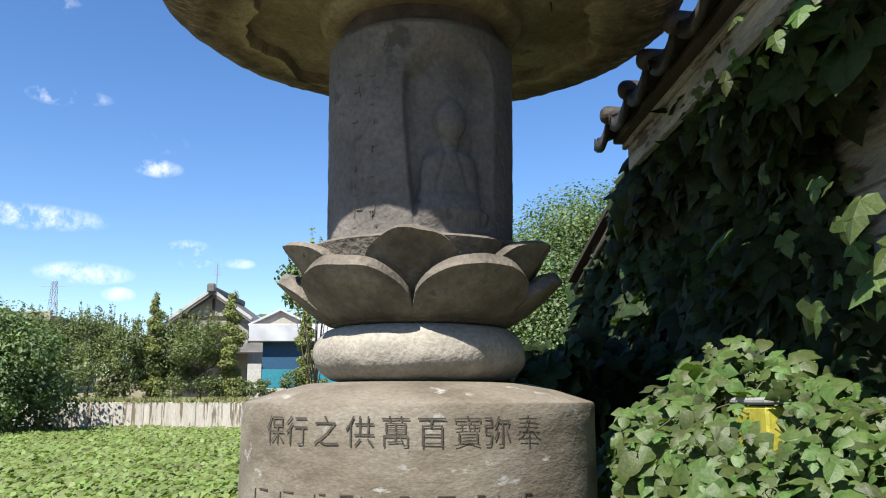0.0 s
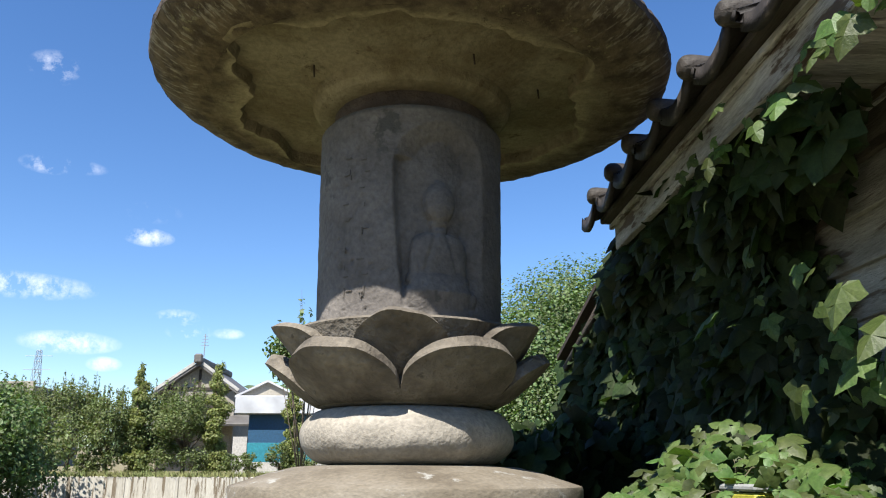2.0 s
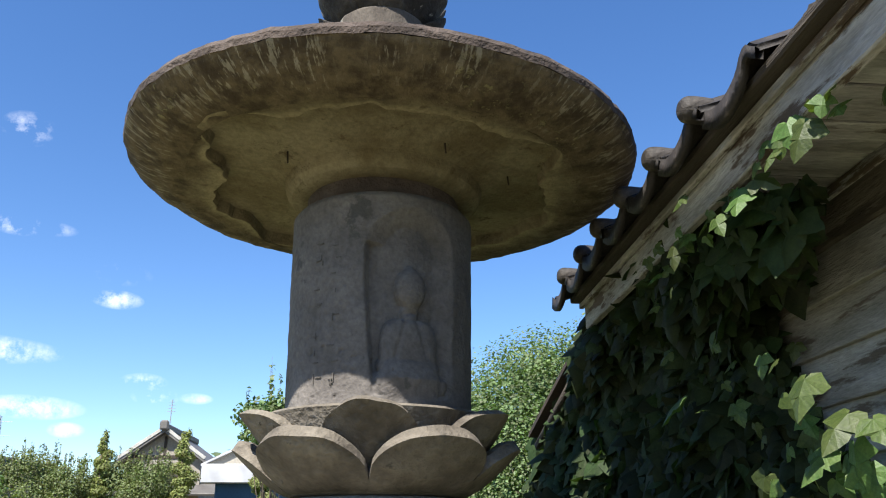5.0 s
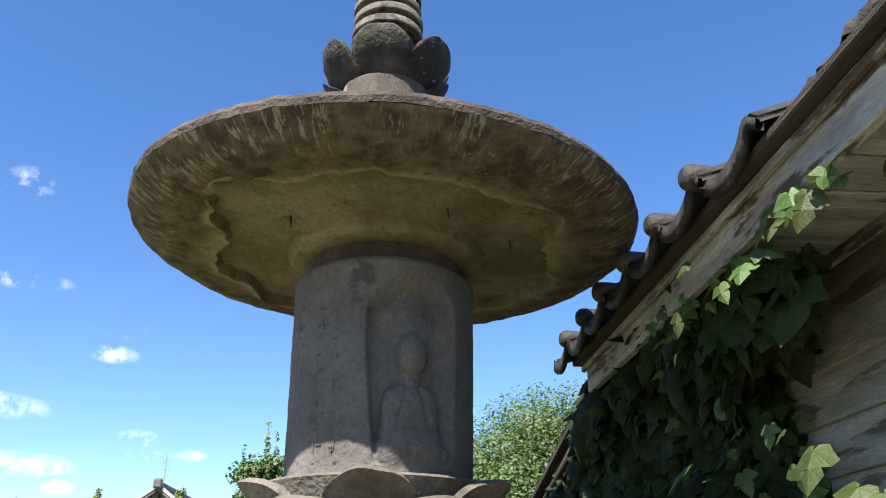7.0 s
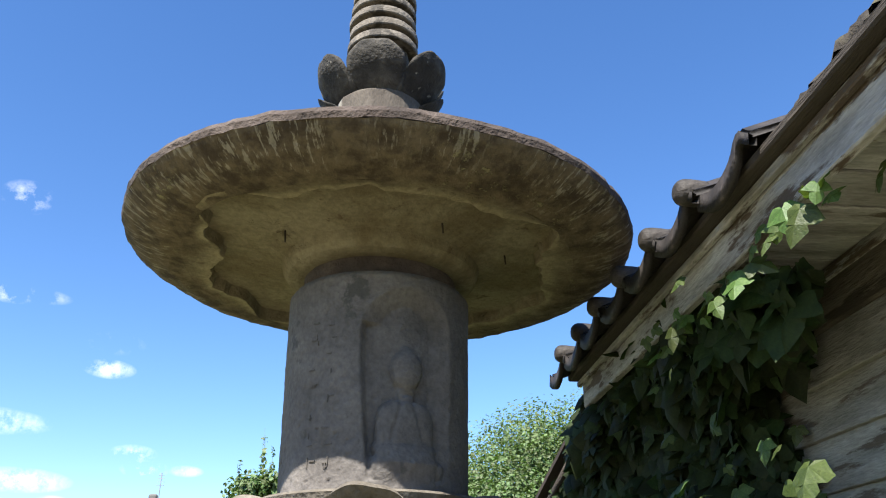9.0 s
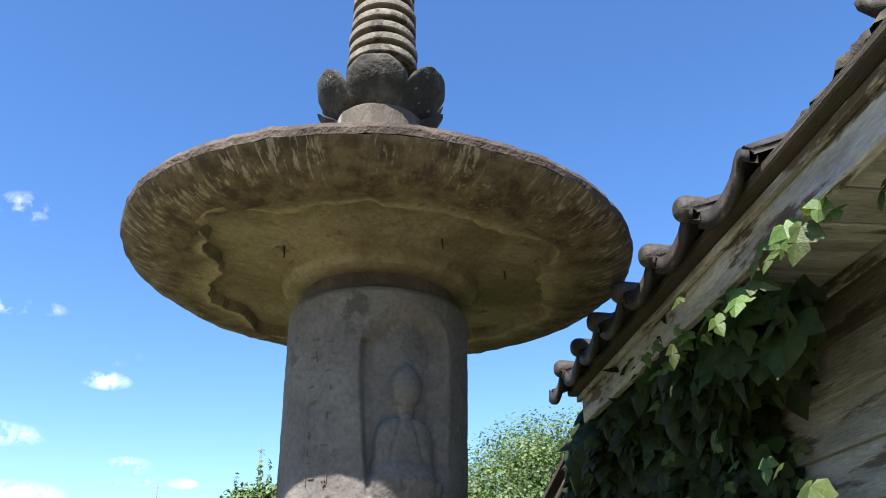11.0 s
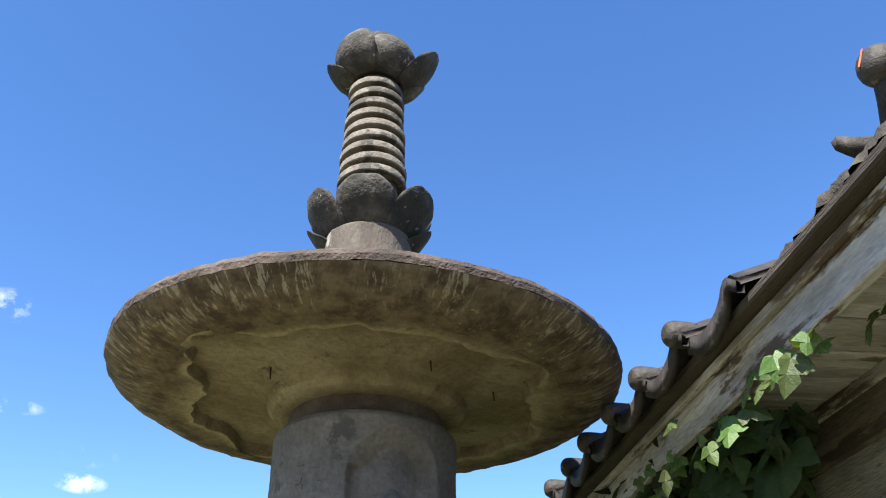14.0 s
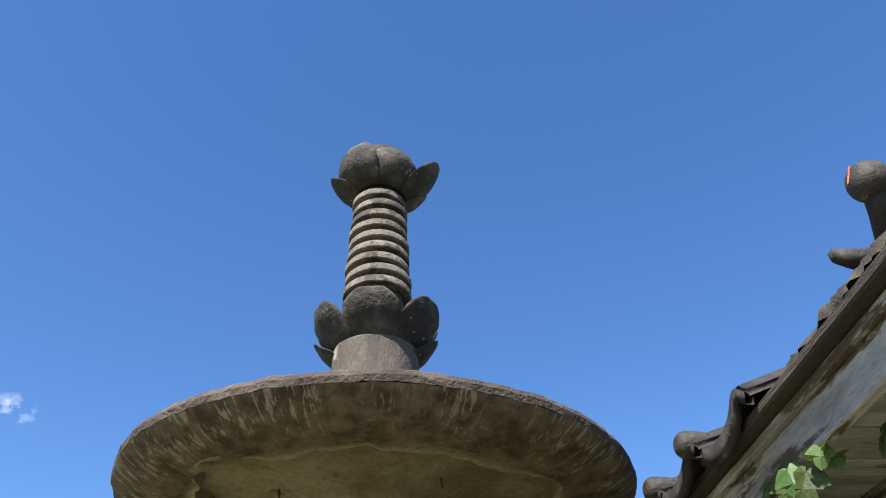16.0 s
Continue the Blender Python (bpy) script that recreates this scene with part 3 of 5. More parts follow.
def build_canopy(p):
    steps = 192
    R = 0.785
    # (radius, height, which surface)
    under = [(0.20, 2.664), (0.262, 2.666), (0.286, 2.672), (0.302, 2.688), (0.311, 2.718), (0.36, 2.732), (0.45, 2.741), (0.533, 2.745), (0.547, 2.743), (0.556, 2.706), (0.61, 2.702), (0.67, 2.708), (0.72, 2.724), (0.755, 2.743), (0.774, 2.756), (0.785, 2.768)]
    rim = [(0.785, 2.768), (0.789, 2.785), (0.783, 2.800), (0.765, 2.812)]
    dome = [(0.765, 2.812), (0.62, 2.87), (0.45, 2.95), (0.30, 3.03), (0.20, 3.09), (0.15, 3.11), (0.1, 3.12)]
    tilt = Matrix.Rotation(radians(1.0), 4, "Y") @ Matrix.Rotation(radians(-0.4), 4, "X")

    def shell(name, prof, mat, label, rough, seed):
        vs, fs, flat = [], [], []
        for j in range(steps):
            a = 2 * math.pi * j / steps
            c, s = math.cos(a), math.sin(a)
            edge = 1 + 0.010 * noise.noise(Vector((c * 2.2, s * 2.2, 5))) + 0.006 * noise.noise(Vector((c * 9, s * 9, 2))) + 0.005 * noise.noise(Vector((c * 24, s * 24, 6)))
            for r, z in prof:
                flat.append(r)
                k = edge ** (r / R) if r > 0.3 else 1
                rr = r * k
                if 0.46 < r < 0.66:
                    w = math.exp(-((r - 0.556) / 0.035) ** 2)
                    rr += w * 0.14 * noise.noise(Vector((c * 2.2, s * 2.2, 9))) + w * 0.035 * noise.noise(Vector((c * 5, s * 5, 1))) + w * 0.02 * noise.noise(Vector((c * 12, s * 12, 4)))
                dz = rough * (noise.noise(Vector((c * rr * 6, s * rr * 6, seed))) + 0.6 * noise.noise(Vector((c * rr * 18, s * rr * 18, seed + 3))))
                if r > 0.64:
                    dz += rough * 0.8 * noise.noise(Vector((a * 26, r * 4, seed)))
                v = Vector((rr * c, rr * s, z + dz - 2.765))
                vs.append(tuple(tilt @ v + Vector((0, 0, 2.772))))
        n = len(prof)
        for j in range(steps):
            k = (j + 1) % steps
            for i in range(n - 1):
                fs.append((j * n + i, k * n + i, k * n + i + 1, j * n + i + 1))
        ob = link_mesh(name, vs, fs, mat, canopy_top, label) if canopy_top else link_mesh(name, vs, fs, mat, p, label)
        ob.modifiers.new("edges", "EDGE_SPLIT").split_angle = radians(28)
        uv = ob.data.uv_layers.new(name="round").data
        for lp in ob.data.loops:
            x, y, _ = vs[lp.vertex_index]
            uv[lp.index].uv = (math.atan2(x, -y) * 0.7, flat[lp.vertex_index])
        return ob

    def dense(prof, k):
        return [tuple(a[i] + (b[i] - a[i]) * s / k for i in (0, 1)) for a, b in zip(prof, prof[1:]) for s in range(k)] + [prof[-1]]
    canopy_top = None
    canopy_top = shell("canopy", dense(rim, 3)[:-1] + dense(dome, 4), STONE_TOP, "broad round stone canopy with rough chipped rim", 0.004, 1)
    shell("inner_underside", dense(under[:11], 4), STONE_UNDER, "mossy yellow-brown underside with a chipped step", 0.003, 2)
    for x, y in ((-0.274, -0.242), (0.177, -0.324), (0.379, -0.117)):
        link_mesh("nail", *tube([(x, y, 2.745), (x + 0.003, y - 0.002, 2.708)], [0.003, 0.0025], 5), RUST, canopy_top, "rusty iron pin")
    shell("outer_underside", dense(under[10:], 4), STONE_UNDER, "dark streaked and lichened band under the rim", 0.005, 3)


def build_finial(p):
    off = Vector((-0.022, 0.0, 0))
    f = link_mesh("finial_base", *[[tuple(Vector(v) + off) for v in d] if i == 0 else d for i, d in enumerate(lathe(smooth_line([(0.155, 3.09), (0.153, 3.20), (0.152, 3.30), (0.147, 3.328), (0.10, 3.33)], 4), 48, 0.004, 4))], STONE_COLLAR, p, "weathered round stone finial base with pale patches")
    holder = f
    for k in range(6):
        far = 0.008 if k == 1 else 0.0
        line = [(0.125, 3.305), (0.172, 3.345), (0.214, 3.392), (0.238 + far, 3.43), (0.246 + far * 1.4, 3.468 + far * 0.6)]
        ob = spoon_petal("finial_petal", -4 + 60 * k, line, [0.075, 0.098, 0.107, 0.100, 0.046], 0.24, 0.040, holder, STONE_DARK, seed=k)
        ob.location, ob.scale = off, (0.93, 0.93, 1)
        if k in (0, 5):
            continue
        ob = spoon_petal("finial_petal", 27 + 60 * k, [(0.14, 3.29), (0.17, 3.305), (0.205, 3.335), (0.232, 3.378)], [0.05, 0.075, 0.06, 0.012], 0.4, 0.022, holder, STONE_DARK, seed=20 + k)
        ob.location, ob.scale = off, (0.95, 0.95, 1)
    core = link_mesh("shaft", *lathe([(0.10, 3.30), (0.118, 3.42), (0.09, 3.58), (0.082, 4.07), (0.06, 4.08)], 40, 0.003, 4), STONE_DARK, p, "dark ringed stone finial shaft")
    core.location = off
    for k in range(9):
        zz, rr = 3.565 + 0.0555 * k, 0.127 - 0.0025 * k
        ring = lathe(smooth_line([(rr - 0.03, zz), (rr - 0.003, zz), (rr, zz + 0.004), (rr, zz + 0.026), (rr - 0.004, zz + 0.032), (rr - 0.035, zz + 0.033)], 1), 48, 0.0015, 5, k)
        ob = link_mesh("ring", *ring, STONE_RING, core, "")
        ob.modifiers.new("edges", "EDGE_SPLIT").split_angle = radians(35)
        ob.location = (0.003 * math.sin(k * 2.1), 0.0, 0)
    top = link_mesh("jewel", *lathe(smooth_line([(0.06, 4.08), (0.105, 4.12), (0.130, 4.19), (0.131, 4.25), (0.112, 4.30), (0.075, 4.328), (0.02, 4.342), (0.0, 4.343)], 5), 48, 0.006, 4), STONE_DARK, p, "dark round stone jewel cupped by petals")
    top.scale = (0.97, 0.97, 1)
    top.location = off + Vector((0.004, 0, -0.014))
    # four petals hug the jewel, one flares, one is broken short; two stubs show below them
    hug = [(0.095, 4.085), (0.15, 4.11), (0.19, 4.155), (0.20, 4.21), (0.176, 4.262)]
    flare = [(0.10, 4.085), (0.15, 4.11), (0.20, 4.15), (0.236, 4.20), (0.252, 4.25)]
    short = [(0.10, 4.085), (0.15, 4.105), (0.19, 4.135), (0.215, 4.178)]
    for k, (th, line, widths) in enumerate([(-40, hug, [0.06, 0.085, 0.104, 0.10, 0.052]), (26, [(0.09, 4.085), (0.132, 4.11), (0.165, 4.155), (0.172, 4.205), (0.155, 4.245)], [0.06, 0.09, 0.11, 0.10, 0.05]), (84, flare, [0.05, 0.085, 0.10, 0.085, 0.025]), (150, hug, [0.06, 0.09, 0.116, 0.11, 0.07]), (208, hug, [0.06, 0.09, 0.116, 0.11, 0.07]), (272, short, [0.05, 0.075, 0.07, 0.02]), (118, short, [0.05, 0.07, 0.06, 0.02])]):
        spoon_petal("jewel_petal", th, line, widths, 0.42, 0.032, top, STONE_DARK, seed=40 + k)


PAGODA, DRUM = build_pagoda()


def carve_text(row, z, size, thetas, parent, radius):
    """Carved characters laid round the drum, coloured dark as shaded grooves, one mesh a character."""
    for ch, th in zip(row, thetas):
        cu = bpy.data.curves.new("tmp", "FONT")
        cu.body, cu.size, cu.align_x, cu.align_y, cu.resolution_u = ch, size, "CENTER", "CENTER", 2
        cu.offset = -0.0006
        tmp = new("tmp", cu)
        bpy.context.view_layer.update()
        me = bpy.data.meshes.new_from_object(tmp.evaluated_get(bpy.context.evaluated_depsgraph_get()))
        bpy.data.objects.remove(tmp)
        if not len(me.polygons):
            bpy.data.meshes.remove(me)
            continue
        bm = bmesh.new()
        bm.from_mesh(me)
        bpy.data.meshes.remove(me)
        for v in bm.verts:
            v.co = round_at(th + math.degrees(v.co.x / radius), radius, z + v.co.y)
        part("character", bm, GROOVE_SHADE, parent, "carved character with its groove shade in the colour")

# ---- the old building beside the pagoda ----
SKEW = 2.3
BW = pose(0.66, 3.0, 0, 0, 0, SKEW)
# local axes: y along the eave (away from the path's start), x in towards the building


def pantile_mesh(boss):
    """A clay eave tile: an S-shaped trough running up the slope; the roll's end carries a round boss."""
    nu, nv, L, W, T = 16, 5, 0.26, 0.285, 0.016
    vs, fs = [], []
    for side in (0, 1):
        for j in range(nv + 1):
            x = -0.01 + L * j / nv
            for i in range(nu + 1):
                u = i / nu
                y = -W * 0.5 + W * u
                h = 0.038 * math.exp(-((u - 0.16) / 0.11) ** 2) - 0.024 * math.sin(math.pi * min(1, max(0, (u - 0.28) / 0.72))) + (0.012 * (u - 0.8) / 0.2 if u > 0.8 else 0)
                vs.append((x, y, h + x * 0.40 + (T if side else 0)))
    m = nu + 1
    k = m * (nv + 1)
    for j in range(nv):
        for i in range(nu):
            q = (j * m + i, j * m + i + 1, (j + 1) * m + i + 1, (j + 1) * m + i)
            fs.append(q[::-1])
            fs.append(tuple(v + k for v in q))
    for i in range(nu):
        fs.append((i, i + 1, i + 1 + k, i + k)[::-1])
        fs.append((nv * m + i, nv * m + i + 1, nv * m + i + 1 + k, nv * m + i + k))
    for j in range(nv):
        fs.append((j * m, (j + 1) * m, (j + 1) * m + k, j * m + k))
        fs.append((j * m + nu, (j + 1) * m + nu, (j + 1) * m + nu + k, j * m + nu + k)[::-1])
    if boss:
        # hanging lip under the trough
        n0 = len(vs)
        for i in range(nu + 1):
            u = i / nu
            b = vs[i]
            for dx, dz in ((-0.010, 0.016), (-0.014, -0.036), (0.004, -0.036), (0.008, 0.0)):
                vs.append((b[0] + dx, b[1], b[2] + dz * (1 if u > 0.22 else 0.6)))
        for i in range(nu):
            for s in range(4):
                t = (s + 1) % 4
                fs.append((n0 + i * 4 + s, n0 + i * 4 + t, n0 + (i + 1) * 4 + t, n0 + (i + 1) * 4 + s))
    return vs, fs


def boss_mesh():
    prof = smooth_line([(0.0, -0.032), (0.022, -0.030), (0.037, -0.020), (0.043, -0.006), (0.043, 0.02), (0.040, 0.05)], 4)
    vs, fs = lathe(prof, 24)
    return [(v[2], v[1], v[0]) for v in vs], [f[::-1] for f in fs]


def build_roof():
    tv, tf = pantile_mesh(True)
    pv, pf = pantile_mesh(False)
    bv, bf = boss_mesh()
    eave_me = up_me = boss_me = None
    rnd = random.Random(7)
    # along the eave, from the far corner to the near one; None marks where tiles have slipped off
    for row in range(5):
        for k in range(10):
            y = -0.003 - 0.265 * k
            if row == 0 and k > 6:
                continue
            if k > 8:
                continue
            rise = 0.0 if k < 8 else 0.05
            jig = pose(0.001 + 0.25 * row + rnd.uniform(-0.006, 0.006) + (0.03 if k == 6 and row == 0 else 0), y + 0.10, 2.648 + 0.10 * row + rise, rnd.uniform(-1.5, 1.5), rnd.uniform(-1.5, 1.5), rnd.uniform(-1, 1))
            name = "eave_tile" if row == 0 else "roof_tile"
            if row == 0:
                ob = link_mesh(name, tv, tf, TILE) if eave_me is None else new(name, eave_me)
                eave_me = ob.data
            else:
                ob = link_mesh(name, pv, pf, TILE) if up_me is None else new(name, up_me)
                up_me = ob.data
            ob.matrix_basis = BW @ jig
            tagged(ob, "silver-grey clay eave tile with round boss" if row == 0 else "silver-grey clay pantile laid on the old roof", "roof tile", "tiles on the old roof")
            if row == 0 and k != 6:
                b = link_mesh("boss", bv, bf, TILE, ob) if boss_me is None else new("boss", boss_me)
                boss_me = b.data
                b.parent = ob
                b.matrix_basis = pose(-0.016, -0.097, 0.034) @ Matrix.Diagonal((1, 0.80, 0.80, 1))
    # roof bed under the tiles
    bm = bmesh.new()
    box((1.3, 2.42, 0.045), (0.76, -1.05, 2.645 + 0.26), 0.005, bm, Matrix.Rotation(radians(-21.8), 4, "Y"))
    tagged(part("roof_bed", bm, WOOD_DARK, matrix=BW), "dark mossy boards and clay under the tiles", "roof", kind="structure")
    bm = box((0.07, 2.42, 0.026), (0.072, -1.05, 2.629), 0.005)
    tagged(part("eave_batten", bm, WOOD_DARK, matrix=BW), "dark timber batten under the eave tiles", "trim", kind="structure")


def build_building():
    # fascia
    bm = box((0.028, 2.42, 0.114), (0.108, -1.06, 2.563), 0.004)
    tagged(part("fascia", bm, WOOD, matrix=BW), "weathered grey fascia board along the eave", "trim", kind="structure")
    bm = box((0.02, 2.43, 0.022), (0.083, -1.058, 2.604), 0.003)
    tagged(part("trim", bm, WOOD, matrix=BW), "thin pale batten along the fascia", "trim", kind="structure")
    # soffit boards run in to the wall
    soff = empty("soffit", BW, "weathered soffit boards under the eave", "soffit", kind="structure")
    for k in range(17):
        w = 0.147
        part("board", box((0.335, w - 0.006, 0.014), (0.2925, 0.085 - k * 0.149, 2.588 + 0.003 * math.sin(k * 1.7)), 0.003), WOOD_ACROSS, soff)
    wall = empty("wall_west", BW, "old shed wall of weathered lapped boards", "wall", kind="structure")
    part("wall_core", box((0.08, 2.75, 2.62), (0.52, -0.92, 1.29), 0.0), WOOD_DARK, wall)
    part("wall_plate", box((0.05, 2.75, 0.146), (0.470, -0.92, 2.508), 0.006), WOOD_BEAM, wall, "brown timber wall plate")
    part("cover_strip", box((0.014, 2.75, 0.034), (0.437, -0.92, 2.563), 0.003), WOOD, wall)
    for k in range(17):
        z = 2.375 - k * 0.138
        part("siding_board", box((0.024, 2.75, 0.154), (0.462, -0.92, z), 0.002, None, Matrix.Rotation(radians(7), 4, "Y")), SIDING, wall)
    part("wall_back", box((3.2, 0.08, 2.6), (2.1, 0.47, 1.3), 0.0), SIDING, wall)
    # plain rest of the building behind the eave wall
    tagged(part("wall_south", box((3.22, 0.08, 2.6), (2.09, -2.25, 1.3), 0.0), SIDING, matrix=BW), "plain weathered board wall", "wall", kind="structure")
    tagged(part("wall_east", box((0.08, 2.8, 2.6), (3.74, -0.9, 1.3), 0.0), SIDING, matrix=BW), "plain weathered board wall", "wall", kind="structure")
    hi = 3.45
    vs = [(x, y, z) for y in (-2.3, 0.48) for x, z in ((1.2, 3.13), (2.25, hi), (4.1, 2.68), (4.1, 2.63), (2.25, hi - 0.05), (1.2, 3.08))]
    fs = [(i, (i + 1) % 6, 6 + (i + 1) % 6, 6 + i) for i in range(6)] + [(0, 5, 4, 1), (1, 4, 3, 2), (6, 7, 10, 11), (7, 8, 9, 10)]
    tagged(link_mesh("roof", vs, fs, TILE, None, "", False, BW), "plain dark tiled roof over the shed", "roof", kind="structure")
    # lower roof at the far end
    a, b = Vector((0.80, 3.42, 2.585)), Vector((0.63, 4.05, 2.20))
    d = Vector((1.6, 0.1, 0))
    vs = [a, b, b + d, a + d]
    up = Vector((0, 0, 0.022))
    vs = vs + [v - up for v in vs]
    fs = [(0, 1, 2, 3), (7, 6, 5, 4), (0, 4, 5, 1), (1, 5, 6, 2), (2, 6, 7, 3), (3, 7, 4, 0)]
    low = link_mesh("lower_roof", vs, fs, RUST, None, "", False)
    tagged(low, "dark rusty sheet-iron lean-to roof at the shed's end", "roof", kind="structure")
    for k in range(3):
        o = link_mesh("rafter", *tube([a + Vector((0.04 + 0.4 * k, 0.02, -0.07)), b + Vector((0.04 + 0.4 * k, -0.02, -0.07))], [0.02, 0.02], 4), WOOD_DARK, low)
    post = box((0.6, 0.05, 2.2), (1.35, 3.95, 1.1), 0.004)
    tagged(part("wall_lean_to", post, WOOD_DARK), "dark board wall under the lean-to", "wall", kind="structure")


build_roof()
build_building()

# near corner: a lifted corner tile and a round boss above it
corner = empty("corner_tile", pose(0.873, 1.06, 2.735, 0, 0, SKEW), "dark curved corner tile with a pointed tip", "roof tile")
cv, cf = [], []
for i in range(9):
    t = i / 8
    for j in range(5):
        s = j / 4 - 0.5
        cv.append((-0.035 + 0.24 * t, s * 0.20 * (0.10 + 0.90 * t), 0.035 * (1 - t) ** 3 - 0.02 * math.sin(t * 3) + 0.08 * t + 0.03 * s * s * 4))
for i in range(8):
    for j in range(4):
        cf.append((i * 5 + j, i * 5 + j + 1, i * 5 + j + 6, i * 5 + j + 5))
c_ob = link_mesh("tile_shell", cv, cf, TILE, corner)
c_ob.modifiers.new("thick", "SOLIDIFY").thickness = 0.016
bs_ = link_mesh("round_end", *lathe(smooth_line([(0.0, -0.04), (0.02, -0.035), (0.035, -0.02), (0.04, 0.0), (0.035, 0.02), (0.02, 0.035), (0.0, 0.04)], 3), 24), TILE, corner, "round clay boss with a red line")
bs_.matrix_basis = pose(-0.022, -0.16, 0.103)
part("red_line", box((0.003, 0.005, 0.036), (0, 0, 0), 0.001), RED_STRING, bs_).matrix_basis = pose(-0.0385, -0.006, 0.008, 25, 12, 0)

link_mesh("tile_roll", *tube([(-0.02, -0.16, 0.085), (0.0, -0.135, 0.05), (0.03, -0.09, 0.015), (0.09, -0.03, 0.0)], [0.022, 0.026, 0.03, 0.03], 10), TILE, corner)
# moss and clay left where the tiles have slipped off
mv, mf = [], []
for i in range(61):
    y = -1.42 - 0.85 * i / 60
    for j in range(7):
        a = math.pi * j / 6
        n = noise.noise(Vector((y * 14, j * 0.6, 2))) + 0.6 * noise.noise(Vector((y * 40, j, 5)))
        r = (0.031 + 0.014 * n) * (1 + 0.28 * min(1.0, max(0.0, (-y - 1.78) / 0.15)))
        mv.append((0.118 - math.cos(a) * r * 1.7, y, 2.655 + math.sin(a) * r * 1.15))
for i in range(60):
    for j in range(6):
        mf.append((i * 7 + j, i * 7 + j + 1, i * 7 + j + 8, i * 7 + j + 7))
tagged(link_mesh("roof_moss", mv, mf, MOSS, None, "", True, BW), "lumpy dark clay and moss where eave tiles slipped", "moss", kind="stuff")

# ---- vine on the building ----
def leaf_shape(lobes, size, rnd):
    """A creased three-lobed vine leaf with a few teeth: vertices and faces round its stalk, a little drooping."""
    half = [(0.10, -0.16), (0.26, -0.20), (0.42, -0.02), (0.60, 0.16 + 0.06 * lobes), (0.46, 0.30), (0.34 - 0.10 * lobes, 0.34), (0.30, 0.52), (0.20, 0.72), (0.0, 0.98)]
    out = [(x + rnd.uniform(-0.03, 0.03), y + rnd.uniform(-0.03, 0.03)) for x, y in half]
    left = [(-x + rnd.uniform(-0.03, 0.03), y + rnd.uniform(-0.03, 0.03)) for x, y in half[-2::-1]]
    ring = out + left
    vs = [(0, 0, 0.035 * size), (0, 0.42 * size, 0.03 * size)]
    for x, y in ring:
        vs.append((x * size, y * size, size * (-0.22 * abs(x) - 0.16 * y * y + 0.03 * rnd.uniform(-1, 1))))
    n = len(ring)
    fs = []
    for i in range(n - 1):
        fs.append((0 if (i < 4 or i > n - 6) else 1, 2 + i, 3 + i))
    fs += [(0, 6, 1), (0, 1, 2 + n - 5)]
    return vs, fs


def heap_leaf(size, rnd):
    """A plain pointed oval leaf, folded along its rib."""
    vs, fs = [], []
    n = 5
    for i in range(n + 1):
        t = i / n
        w = 0.42 * size * math.sin(math.pi * min(1, t * 0.92 + 0.08)) ** 0.8
        y = size * t
        z = -0.25 * size * t * t
        vs += [(-w, y, z + w * 0.25), (0, y, z), (w, y, z + w * 0.25)]
    for i in range(n):
        a = i * 3
        fs += [(a, a + 1, a + 4, a + 3), (a + 1, a + 2, a + 5, a + 4)]
    return vs, fs


def place_leaf(rnd, at, face, drop, size_jit):
    """Pose of a leaf at a place whose upper side looks along face, its tip hanging by drop."""
    nrm = (Vector(face) + Vector((rnd.gauss(0, 0.42), rnd.gauss(0, 0.42), rnd.gauss(0, 0.42)))).normalized()
    tip = Vector((rnd.gauss(0, 0.5), rnd.gauss(0, 0.5), -drop))
    tip = (tip - nrm * tip.dot(nrm)).normalized()
    side = tip.cross(nrm)
    m = Matrix((side, tip, nrm)).transposed().to_4x4()
    return Matrix.Translation(at) @ m @ Matrix.Scale(size_jit, 4)


def ivy_front(y, z):
    """How far the vine stands out, as x, at that place on the wall."""
    n = noise.noise(Vector((y * 1.6, z * 1.6, 2)))
    x = 1.02 + 0.07 * n - 0.14 * min(1.0, max(0, y - 2.3))
    if y < 1.9:
        x += (1.9 - y) * 0.1
    if y > 3.3:
        x = min(x, 0.84 - 0.27 * (y - 3.42) + 0.05 * n)
    if y > 3.0 and z < 1.75:
        x -= 0.5 * min(1, (1.75 - z) * 3) * min(1, y - 3.0)
    if z > 2.3 and y > 1.95:
        x -= min(1, (z - 2.3) * 5) * min(1, (y - 1.95) * 6) * max(0, x - 0.815)
    return x


def wall_cover(y, z):
    """Whether the vine covers the wall there: dense at the far end, thinning to the near end and the top."""
    n = 0.16 * noise.noise(Vector((y * 2.2, z * 2.2, 8)))
    edge = 2.32 - 0.55 * (2.42 - z) + n if z > 1.75 else 1.95 + n
    roof = 2.60 - max(0, y - 3.40) * 0.62
    if z > 2.36:
        edge = min(edge, 1.92 + n)
    return y > edge and z < roof + n * 0.2


LONE_LEAVES = [(2.26, 2.35, 0.055), (2.13, 2.36, 0.045), (2.32, 2.22, 0.06), (2.38, 2.09, 0.085), (2.27, 2.04, 0.05), (1.83, 2.1, 0.05), (1.78, 2.08, 0.05), (1.7, 2.02, 0.085), (1.61, 1.93, 0.095), (1.64, 1.87, 0.085), (1.54, 1.91, 0.07), (2.08, 1.84, 0.09), (1.77, 1.81, 0.075), (2.11, 2.48, 0.05), (2.0, 2.44, 0.06), (1.83, 2.52, 0.05), (1.61, 2.42, 0.055), (1.74, 2.42, 0.05), (1.95, 2.47, 0.045), (1.79, 2.0, 0.07), (1.65, 1.82, 0.07), (1.76, 1.87, 0.08)]


